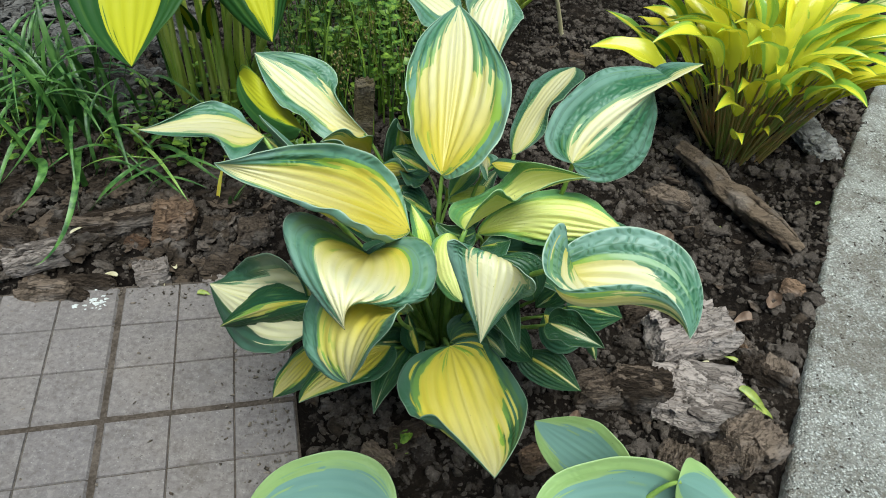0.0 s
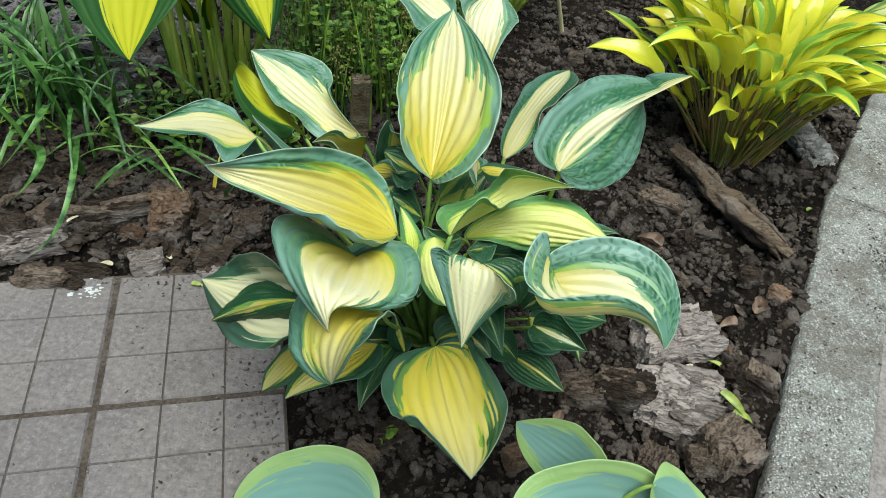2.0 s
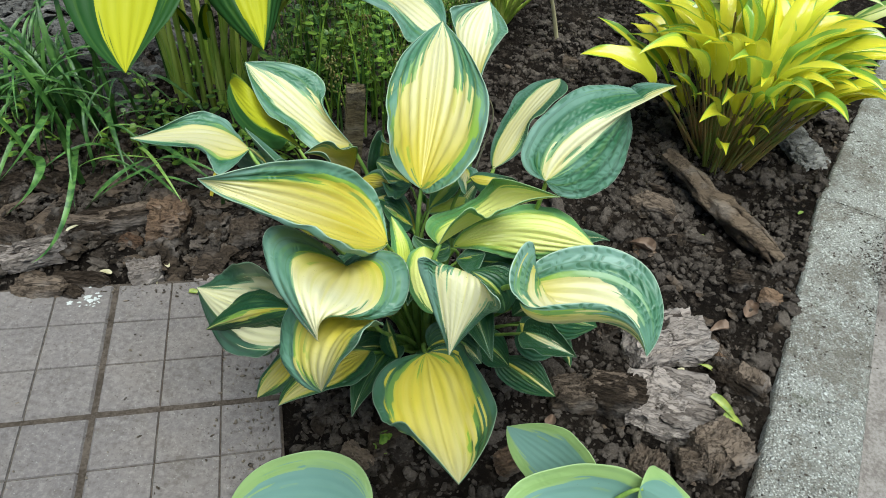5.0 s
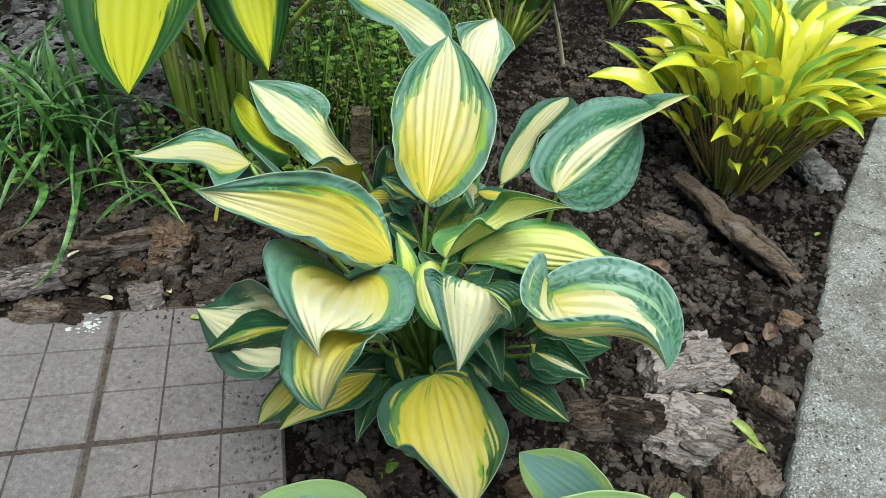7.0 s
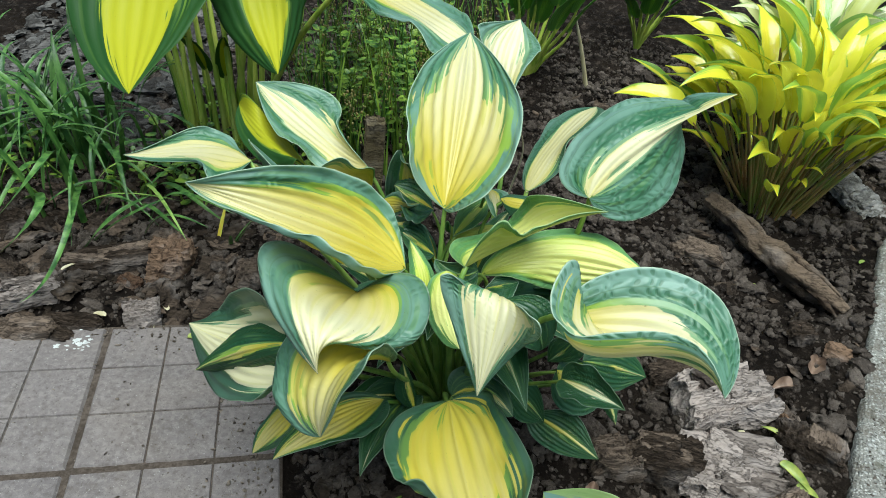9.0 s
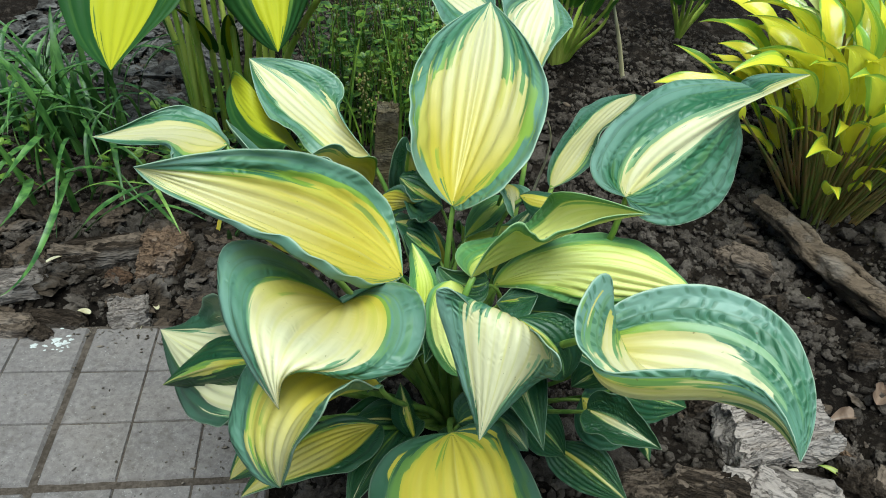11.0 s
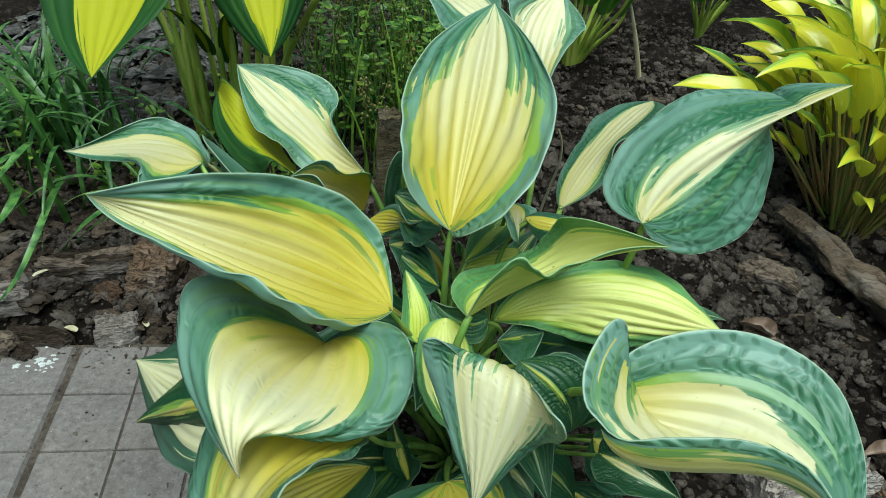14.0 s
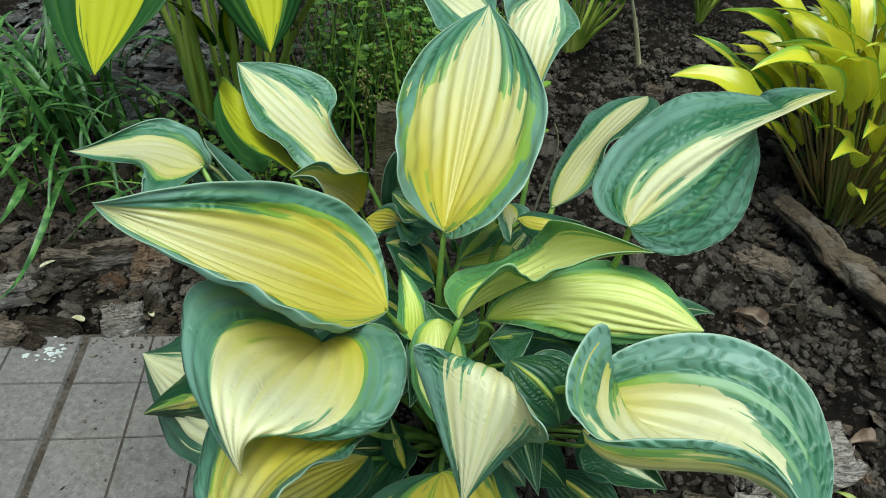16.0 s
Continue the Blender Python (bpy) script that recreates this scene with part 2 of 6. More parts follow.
def soil_mat():
    m = Mat("garden_soil")
    p = m.world_place()
    big, mid, fine = m.noise(p, 5.0, 3.0), m.noise(p, 45.0, 6.0, 0.7), m.noise(p, 330.0, 4.0, 0.75)
    # dark soil, taken nearly black so its colour holds the gaps' shade
    col = m.mix(m.ramp(big, 0.35, 0.65), (0.007, 0.005, 0.004), (0.018, 0.013, 0.010))
    col = m.mix(m.math("MULTIPLY", m.ramp(mid, 0.50, 0.68), 0.8), col, (0.085, 0.065, 0.053))
    col = m.mix(m.math("MULTIPLY", m.ramp(fine, 0.60, 0.72), 0.5), col, (0.13, 0.105, 0.088))
    h = m.math("ADD", m.math("MULTIPLY", mid, 0.9), m.math("MULTIPLY", fine, 0.4))
    return m.done(col, 0.92, m.bump(h, 1.0, 0.02), 0.06)


def clod_mat():
    m = Mat("soil_clods")
    p = m.world_place()
    patch, n, fine = m.noise(p, 7.0, 2.0), m.noise(p, 130.0, 5.0, 0.75), m.noise(p, 420.0, 3.0, 0.7)
    dry = m.math("ADD", m.math("MULTIPLY", m.island(), 0.55), m.math("MULTIPLY_ADD", patch, 1.3, -0.45), clamp=True)
    col = m.mix(dry, (0.022, 0.016, 0.013), (0.170, 0.136, 0.116))
    col = m.mix(m.math("MULTIPLY", m.ramp(n, 0.52, 0.68), 0.7), col, m.mix(0.6, col, (0.26, 0.212, 0.184)))
    col = m.mix(m.math("MULTIPLY", m.ramp(n, 0.46, 0.34), 0.7), col, (0.010, 0.0075, 0.006))
    h = m.math("ADD", n, m.math("MULTIPLY", fine, 0.4))
    return m.done(col, 0.95, m.bump(h, 1.0, 0.012), 0.06)


def bark_mat(name, dark, light, use_island=False):
    m = Mat(name)
    o = m.world_place() if use_island else m.coords("Object")
    warp = m.shift(o, m.stretch(m.noise(o, 22.0, 3.0, 0.6, 1), (0.009, 0.009, 0.009)))
    grain = m.noise(m.stretch(warp, (20, 150, 150)), 1.0, 5.0, 0.7)
    plate = m.noise(m.stretch(warp, (16, 48, 90)), 1.0, 4.0, 0.6)
    crack = m.ramp(m.math("ABSOLUTE", m.math("SUBTRACT", plate, 0.5)), 0.0, 0.03, 1.0, 0.0)
    who = m.island() if use_island else m.chance()
    f = m.math("ADD", m.math("MULTIPLY", m.math("ADD", grain, plate), 0.45), m.math("MULTIPLY_ADD", who, 0.4, -0.18))
    col = m.mix(m.ramp(f, 0.22, 0.76), dark, light)
    col = m.mix(m.math("MULTIPLY", crack, 0.6), col, m.mix(0.8, col, (0.018, 0.012, 0.010)))
    grey = m.noise(o, 14.0, 3.0)
    col = m.mix(m.math("MULTIPLY", m.ramp(grey, 0.5, 0.68), 0.45), col, m.mix(0.5, light, (0.31, 0.275, 0.265)))
    h = m.math("ADD", m.math("MULTIPLY", grain, 0.6), m.math("SUBTRACT", plate, m.math("MULTIPLY", crack, 0.2)))
    return m.done(col, 0.9, m.bump(h, 1.0, 0.012), 0.12)


BARK = bark_mat("pine_bark", (0.024, 0.016, 0.011), (0.175, 0.128, 0.098))
BARK_GREY = bark_mat("weathered_bark", (0.040, 0.029, 0.024), (0.37, 0.305, 0.275))
BARK_BITS = bark_mat("bark_bits", (0.013, 0.009, 0.006), (0.110, 0.078, 0.058), True)
BARK_GREY_BITS = bark_mat("grey_bark_bits", (0.026, 0.022, 0.020), (0.15, 0.138, 0.130), True)
BARK_PALE = bark_mat("bleached_bark", (0.10, 0.09, 0.082), (0.52, 0.49, 0.47))
ROOT = bark_mat("old_root", (0.04, 0.026, 0.018), (0.155, 0.11, 0.078))
BARK_RED = bark_mat("red_bark", (0.075, 0.042, 0.026), (0.20, 0.128, 0.085))
STAKE = bark_mat("weathered_wood", (0.040, 0.029, 0.014), (0.19, 0.145, 0.080))


def paver_mat():
    m = Mat("grey_concrete_slab")
    p = m.world_place()
    who = m.chance()
    blot, dirt, grit = m.noise(p, 9.0, 4.0, 0.6), m.noise(p, 55.0, 5.0, 0.75), m.noise(p, 900.0, 2.0, 0.8)
    col = m.mix(blot, (0.090, 0.076, 0.0755), (0.150, 0.128, 0.127))
    col = m.mix(m.math("MULTIPLY", who, 0.25), col, (0.21, 0.175, 0.16))
    tint = m.noise(p, 4.5, 4.0, 0.65)
    col = m.mix(m.math("MULTIPLY", m.ramp(tint, 0.44, 0.66), 0.35), col, (0.152, 0.122, 0.104))
    stain = m.noise(p, 15.0, 5.0, 0.75)
    col = m.mix(m.math("MULTIPLY", m.ramp(stain, 0.52, 0.70), 0.55), col, (0.082, 0.066, 0.056))
    col = m.mix(m.math("MULTIPLY", m.ramp(dirt, 0.57, 0.70), 0.7), col, (0.06, 0.047, 0.039))
    col = m.mix(m.math("MULTIPLY", m.ramp(grit, 0.62, 0.72), 0.5), col, (0.34, 0.325, 0.31))
    col = m.mix(m.math("MULTIPLY", m.ramp(grit, 0.42, 0.25), 0.3), col, (0.09, 0.08, 0.075))
    mottle = m.noise(p, 110.0, 4.0, 0.7)
    col = m.mix(m.math("MULTIPLY", m.ramp(mottle, 0.50, 0.64), 0.40), col, (0.225, 0.195, 0.185))
    col = m.mix(m.math("MULTIPLY", m.ramp(mottle, 0.48, 0.36), 0.45), col, (0.066, 0.053, 0.047))
    speck = m.noise(p, 300.0, 1.0)
    col = m.mix(m.math("MULTIPLY", m.ramp(speck, 0.735, 0.765), 0.6), col, (0.32, 0.305, 0.29))
    col = m.mix(m.math("MULTIPLY", m.ramp(speck, 0.30, 0.27), 0.7), col, (0.045, 0.037, 0.03))
    return m.done(col, 0.85, m.bump(m.math("ADD", grit, m.math("MULTIPLY", dirt, 1.5)), 0.35, 0.002), 0.3)


def kerb_mat():
    m = Mat("pebbly_concrete")
    p = m.world_place()
    warp = m.shift(p, m.stretch(m.noise(p, 60.0, 2.0, 0.5, 1), (0.005, 0.005, 0.005)))
    blot, pores = m.noise(p, 9.0, 5.0, 0.65), m.noise(p, 290.0, 4.0, 0.75)
    big, small = m.voronoi(warp, 115.0), m.voronoi(warp, 260.0)
    tone_big, tone_small = m.split(m.voronoi(warp, 115.0, "F1", 1))[0], m.split(m.voronoi(warp, 260.0, "F1", 1))[1]
    col = m.mix(m.ramp(blot, 0.3, 0.7), (0.22, 0.205, 0.18), (0.36, 0.343, 0.312))
    col = m.mix(m.math("MULTIPLY", m.ramp(small, 0.55, 0.40), 0.85), col, m.mix(tone_small, (0.10, 0.092, 0.082), (0.66, 0.64, 0.60)))
    pick = m.math("MULTIPLY", m.ramp(big, 0.42, 0.34), m.ramp(tone_big, 0.66, 0.70))
    col = m.mix(m.math("MULTIPLY", pick, 0.85), col, m.mix(tone_small, (0.28, 0.27, 0.255), (0.72, 0.70, 0.67)))
    col = m.mix(m.math("MULTIPLY", m.ramp(pores, 0.56, 0.66), 0.7), col, (0.08, 0.068, 0.055))
    dirt = m.math("ADD", m.math("MULTIPLY", m.noise(p, 6.0, 6.0, 0.7), 0.65), m.math("MULTIPLY", m.noise(p, 48.0, 5.0, 0.8), 0.35))
    col = m.mix(m.math("MULTIPLY", m.ramp(dirt, 0.48, 0.60), 0.6), col, (0.15, 0.122, 0.096))
    moss = m.noise(p, 13.0, 7.0, 0.8)
    col = m.mix(m.math("MULTIPLY", m.ramp(moss, 0.58, 0.68), 0.5), col, (0.075, 0.075, 0.04))
    relief = m.math("ADD", m.math("MULTIPLY", pores, -1.0), m.math("ADD", m.math("MULTIPLY", small, -0.9), m.math("MULTIPLY", pick, 0.6)))
    return m.done(col, 0.92, m.bump(relief, 1.0, 0.006), 0.12)


SOIL, CLODS, PAVER, KERB = soil_mat(), clod_mat(), paver_mat(), kerb_mat()


def joint_mat(name, low, high):
    m = Mat(name)
    n, big = m.noise(m.world_place(), 150.0, 4.0, 0.7), m.noise(m.world_place(), 18.0, 3.0)
    col = m.mix(m.ramp(m.math("ADD", m.math("MULTIPLY", n, 0.6), m.math("MULTIPLY", big, 0.4)), 0.38, 0.62), low, high)
    return m.done(col, 0.95, m.bump(n, 0.8, 0.003), 0.1)


JOINT_DIRT = joint_mat("groove_dirt", (0.045, 0.037, 0.031), (0.105, 0.088, 0.077))
JOINT_FILL = joint_mat("joint_sand", (0.038, 0.029, 0.023), (0.085, 0.066, 0.055))


def splash_mat():
    m = Mat("white_paint_splash")
    n = m.noise(m.world_place(), 160.0, 3.0)
    return m.done(m.mix(n, (0.22, 0.215, 0.21), (0.58, 0.58, 0.57)), 0.8)


# ---------------------------------------------------------------- builders
def thing(name, label, category, place=(0, 0, 0), group="", kind=""):
    ob = new(name)
    ob.location = place
    ob.empty_display_size = 0.05
    return tagged(ob, label, category, group, kind)


def part(name, mesh, material, parent, label="", smooth=True, colour=None):
    """Links a bmesh or a mesh as one object under a thing or a part; world coordinates are kept."""
    if isinstance(mesh, bmesh.types.BMesh):
        me = bpy.data.meshes.new(name)
        mesh.to_mesh(me)
        mesh.free()
        mesh = me
    if smooth:
        mesh.shade_smooth()
    if material and not mesh.materials:
        mesh.materials.append(material)
    ob = new(name, mesh)
    if parent is not None:
        ob.parent = parent
        if parent.parent is None:
            ob.matrix_parent_inverse = Matrix.Translation(-parent.location)
    if colour:
        ob.color = (*colour, 0.45) if len(colour) == 3 else colour
    if label:
        tagged(ob, label)
    return ob


def bezier(points, n):
    c, m = np.array([tuple(p) for p in points], float), len(points) - 1
    u = np.linspace(0, 1, n)[:, None]
    return sum(math.comb(m, k) * u**k * (1 - u) ** (m - k) * c[k] for k in range(m + 1))


def sheet(name, grid, uvs=None):
    """A mesh from a grid of places, rows x columns x 3."""
    rows, cols = grid.shape[:2]
    k = np.arange(rows * cols).reshape(rows, cols)
    faces = np.stack([k[:-1, :-1], k[1:, :-1], k[1:, 1:], k[:-1, 1:]], -1).reshape(-1, 4)
    me = bpy.data.meshes.new(name)
    me.from_pydata(grid.reshape(-1, 3).tolist(), [], faces.tolist())
    if uvs is not None:
        layer = me.uv_layers.new(name="UVMap")
        layer.data.foreach_set("uv", uvs.reshape(-1, 2)[faces.ravel()].astype(np.float32).ravel())
    me.update()
    return me


def pattern(me, rows, cols, reach=((1.05, 1.05, 1.05, 0.85, 0.7),) * 2, warm=(0.75, 0.45, 0.1, -0.2, -0.2)):
    """Gives a blade its fields: the heart's half-width on either side, and how yellow the heart is, from base to tip."""
    u, v = np.linspace(0, 1, rows), np.linspace(-1, 1, cols)
    at = [np.interp(u, np.linspace(0, 1, len(p)), p) for p in (*reach, warm)]
    wide = np.where(v[None] < 0, at[0][:, None], at[1][:, None])
    steep = [np.clip(np.abs(np.gradient(a, u)), 0.1, 2.0) for a in at[:2]]
    slope = np.where(v[None] < 0, steep[0][:, None], steep[1][:, None])
    for name, values in (("reach", wide), ("slope", slope), ("warm", np.repeat(at[2][:, None], cols, 1))):
        me.attributes.new(name, "FLOAT", "POINT").data.foreach_set("value", values.astype(np.float32).ravel())
    return me


def tube(points, radii, n=14, sides=8, squash=1.0):
    """A tapering tube along a smooth curve."""
    line = bezier(points, n)
    radii = np.interp(np.linspace(0, 1, n), np.linspace(0, 1, len(radii)), radii)
    way = np.gradient(line, axis=0)
    way /= np.linalg.norm(way, axis=1, keepdims=True) + 1e-9
    ref = np.array([0.31, 0.87, 0.12])
    a = np.cross(way, ref)
    a /= np.linalg.norm(a, axis=1, keepdims=True)
    b = np.cross(way, a)
    ang = np.linspace(0, 2 * math.pi, sides + 1)
    grid = line[:, None] + radii[:, None, None] * (a[:, None] * np.cos(ang)[:, None] + squash * b[:, None] * np.sin(ang)[:, None])
    return sheet("tube", grid)


def blade_mesh(base, tip, rib, left, right, veins=8, depth=0.0012, wave=0.0, crease=0.3, nu=40, half=28, seed=0, **fields):
    """A hosta blade: the midrib and both edges are smooth curves from base to tip; between them the surface is a shallow
    trough, ridged by the veins and puckered between them."""
    nv = 2 * half + 1
    m, l, r = (bezier([base, *h, tip], nu) for h in (rib, left, right))
    v = np.linspace(-1, 1, nv)[None, :, None]
    soft = m[:, None] + v * (r - l)[:, None] / 2 + v**2 * ((r + l) / 2 - m)[:, None]
    sharp = m[:, None] + np.abs(v) * np.where(v < 0, (l - m)[:, None], (r - m)[:, None])
    grid = soft * (1 - crease) + sharp * crease
    du, dv = np.gradient(grid, axis=0), np.gradient(grid, axis=1)
    normal = np.cross(du, dv)
    size = np.linalg.norm(normal, axis=2, keepdims=True)
    normal = normal / np.maximum(size, 1e-9)
    u = np.linspace(0, 1, nu)[:, None, None]
    ends = np.clip(np.minimum(u, 1 - u) * 6, 0, 1)
    rng = np.random.RandomState(seed)
    ph = rng.rand(6) * 6.28
    broad = np.clip(np.linalg.norm(r - l, axis=1) / 0.13, 0.0, 1.2)[:, None, None]
    bumps = -depth * np.cos(np.abs(v) * veins * 2 * math.pi) - 1.6 * depth * np.exp(-((v / 0.05) ** 2))
    pucker = 0.5 * depth * np.sin(u * 46 + ph[0] + 3 * np.sin(v * veins * 3.1 + ph[1])) * np.abs(v) ** 1.5
    rim = wave * np.abs(v) ** 3 * (np.sin(u * 17 + ph[2] + 2 * v) + 0.6 * np.sin(u * 29 + ph[3] - v))
    grid = grid + normal * ends * broad * (bumps + pucker + rim)
    uv = np.stack(np.broadcast_arrays(u[..., 0], v[..., 0] * 0.5 + 0.5), -1)
    return pattern(sheet("blade", grid, uv), nu, nv, **fields)


def leaf(plant, base, tip, rib, left, right, look_of, crown, material=None, depth=0.0012, wave=0.0016, veins=5, stem=0.0052, seed=0, name="leaf", label="", bow=(0, 0, 0), crease=0.3, stalk_of=None, **fields):
    """One leaf of a plant, and its stalk down to the crown."""
    material = material or LEAF
    ob = part(name, blade_mesh(base, tip, rib, left, right, veins, depth, wave, crease, seed=seed, **fields), material, plant, label, colour=look_of)
    solid = ob.modifiers.new("thickness", "SOLIDIFY")
    solid.thickness, solid.offset = 0.0009, 0
    if crown is not None:
        b, c = Vector(base), Vector(crown)
        way = (Vector(rib[0]) - b).normalized()
        far = (b - c).length
        lift = Vector((0, 0, 1))
        arc = [c, c + (b - c) * 0.25 + lift * far * 0.2 + Vector(bow), b - way * far * 0.15 - lift * far * 0.14 + Vector(bow), b + way * 0.006]
        part("stalk", tube(arc, (stem * 1.25, stem, stem * 0.8, stem * 0.55), 18, 8, 0.8), stalk_of or STALK, ob)
    return ob


# ---------------------------------------------------------------- ground, pavement, kerb
SLAB_O, SLAB_I, SLAB_J = Vector((-0.5458, 0.9177, -0.0204)), Vector((0.9477, 0.3114, -0.0695)).normalized(), Vector((0.3118, -0.9490, 0.043)).normalized()
SLAB_N = SLAB_I.cross(SLAB_J).normalized()
if SLAB_N.z < 0:
    SLAB_N.negate()
JOINT = 0.008
KERB_A, KERB_B = Vector((0.632, 0.655, 0)), Vector((1.182, 1.804, 0))
KERB_WAY = (KERB_B - KERB_A).normalized()
KERB_OUT = Vector((KERB_WAY.y, -KERB_WAY.x, 0))


def paver_uv(x, y):
    """Place in the pavement's own axes: metres to the bed's side, and towards the near side."""
    d = Vector((x, y, 0)) - Vector((SLAB_O.x, SLAB_O.y, 0))
    a, b = SLAB_I.to_2d(), SLAB_J.to_2d()
    det = a.x * b.y - a.y * b.x
    return (d.x * b.y - d.y * b.x) / det, (a.x * d.y - a.y * d.x) / det


def soil_height(x, y):
    i, j = paver_uv(x, y)
    k = (Vector((x, y, 0)) - KERB_A).dot(KERB_OUT)
    low = noise.noise((x * 2.1, y * 2.1, 0.3)) * 0.022
    mid = noise.fractal((x * 11, y * 11, 4.0), 1.0, 2.0, 3) * 0.018
    fine = noise.fractal((x * 55, y * 55, 9.0), 0.9, 2.1, 3) * 0.006
    lumps = 0.015 * (0.45 - noise.voronoi((x * 21 + 0.5 * noise.noise((x * 30, y * 30, 2)), y * 21, 0.5))[0][0])
    z = -0.006 + low + mid + fine + lumps
    if y > 1.6:
        z += min(0.03, (y - 1.6) * 0.05)
    inside = min(0.312 - i, j + 0.005)
    if inside > 0:
        plane = SLAB_O.z + SLAB_I.z * i + SLAB_J.z * j
        z = plane - 0.012 + fine * 0.5
    elif inside > -0.09:
        f = -inside / 0.09
        edge = SLAB_O.z + SLAB_I.z * min(i, 0.31) + SLAB_J.z * max(j, 0)
        z = z * f + (edge - 0.024 + mid + fine) * (1 - f)
    if k > 0:
        z = -0.005
    elif k > -0.12:
        z += 0.018 * (1 + k / 0.12)
    return z


def spaced(lo, hi, step, far):
    inner = np.arange(lo, hi + step / 2, step)
    grow = step * np.cumsum(1.6 ** np.arange(1, 60))
    grow = grow[grow < far]
    return np.concatenate([lo - grow[::-1], inner, hi + grow])


gx, gy = spaced(-1.5, 1.45, 0.0062, 300), spaced(0.3, 2.95, 0.0062, 300)
heights = np.array([[(x, y, soil_height(x, y) if -1.6 < x < 1.55 and 0.2 < y < 3.1 else (0.0 if abs(y) < 50 else 0.0)) for x in gx] for y in gy])
ground = part("ground", sheet("ground", heights[:, ::-1]), SOIL, None)
tagged(ground, "dark crumbly garden soil of the flower bed", "soil", kind="structure")

pavement = thing("pavement", "grey square concrete paving slabs with grooved squares", "pavement", kind="structure")


def slab_mesh():
    """One slab of three by three squares: bevelled rim, grooves between the squares."""
    marks = [0, 0.004]
    for k in (0.1, 0.2):
        marks += [k - 0.0020, k - 0.0009, k + 0.0009, k + 0.0020]
    marks += [0.296, 0.3]

    def drop(a):
        if a <= 0.0001 or a >= 0.2999:
            return 0.005
        return 0.0030 if min(abs(a - 0.1), abs(a - 0.2)) < 0.0015 else 0.0

    g = np.array([[(a, b, -max(drop(a), drop(b))) for a in marks] for b in marks])
    low = np.array([[(a, b, -0.045) for a in (0, 0.3)] for b in (0, 0.3)])
    bm = bmesh.new()
    vs = [[bm.verts.new(p) for p in row] for row in g]
    n = len(marks)
    for r in range(n - 1):
        for c in range(n - 1):
            bm.faces.new((vs[r][c], vs[r][c + 1], vs[r + 1][c + 1], vs[r + 1][c]))
    base = [bm.verts.new(low[r][c]) for r, c in ((0, 0), (0, 1), (1, 1), (1, 0))]
    bm.faces.new([base[0], base[1], *reversed(vs[0])])
    bm.faces.new([base[1], base[2], *[vs[r][-1] for r in reversed(range(n))]])
    bm.faces.new([base[2], base[3], *vs[-1]])
    bm.faces.new([base[3], base[0], *[vs[r][0] for r in range(n)]])
    bmesh.ops.recalc_face_normals(bm, faces=bm.faces)
    for f in bm.faces:
        if len(f.verts) == 4 and max(v.co.z for v in f.verts) < -0.002:
            f.material_index = 1
    me = bpy.data.meshes.new("paving_slab")
    bm.to_mesh(me)
    me.materials.append(PAVER)
    me.materials.append(JOINT_DIRT)
    bm.free()
    return me


fi, fj = np.linspace(-1.0, 0.302, 120), np.linspace(-0.004, 1.3, 120)
fill = np.array([[tuple(SLAB_O + SLAB_I * i + SLAB_J * j - SLAB_N * (0.0034 + 0.0014 * noise.noise((i * 40, j * 40, 1)))) for i in fi] for j in fj])
part("joint_sand", sheet("joint_sand", fill[:, ::-1]), JOINT_FILL, pavement, "brown sand filling the slab joints")

SLAB = slab_mesh()
axes = Matrix((SLAB_I, SLAB_J, SLAB_N)).transposed().to_4x4()
rng = random.Random(4)
for a in range(-3, 1):
    for b in range(0, 4):
        ob = part("paving_slab", SLAB, PAVER, pavement, smooth=False)
        place = SLAB_O + SLAB_I * (a * (0.3 + JOINT)) + SLAB_J * (b * (0.3 + JOINT)) + SLAB_N * rng.uniform(-0.0012, 0.0012)
        ob.matrix_basis = Matrix.Translation(place) @ axes @ pose(0, 0, 0, rng.uniform(-0.15, 0.15), rng.uniform(-0.15, 0.15), rng.uniform(-0.2, 0.2))

kerb = thing("kerb", "pale pebbly concrete kerb along the bed", "kerb", kind="structure")
KERB_W, KERB_Z = 0.155, 0.03


def kerb_block(start, length, seed, skew):
    """A kerb stone with worn, rounded arrises; skew: how far its two ends stand out of line."""
    profile = [(0.0, -0.12), (0.0, -0.012), (0.004, -0.004), (0.012, 0.0)]
    profile += [(w, 0.0) for w in np.linspace(0.03, KERB_W - 0.02, 9)] + [(KERB_W - 0.006, -0.002), (KERB_W, -0.009), (KERB_W, -0.12)]
    runs = np.concatenate([[0, 0.004], np.linspace(0.02, length - 0.02, max(3, int(length / 0.02))), [length - 0.004, length]])
    grid = []
    for s in runs:
        end = 0.005 if s in (0, length) else 0.0
        row = []
        for w, h in profile:
            p = KERB_A + KERB_WAY * (start + s) + KERB_OUT * (w + skew[0] + (skew[1] - skew[0]) * s / length)
            n = noise.fractal((p.x * 60, p.y * 60, h * 60 + seed), 1.0, 2.0, 2) * 0.0016
            row.append((p.x - KERB_OUT.x * n, p.y - KERB_OUT.y * n, KERB_Z + h + n - end))
        grid.append(row)
    return sheet("kerb_stone", np.array(grid)[:, ::-1])


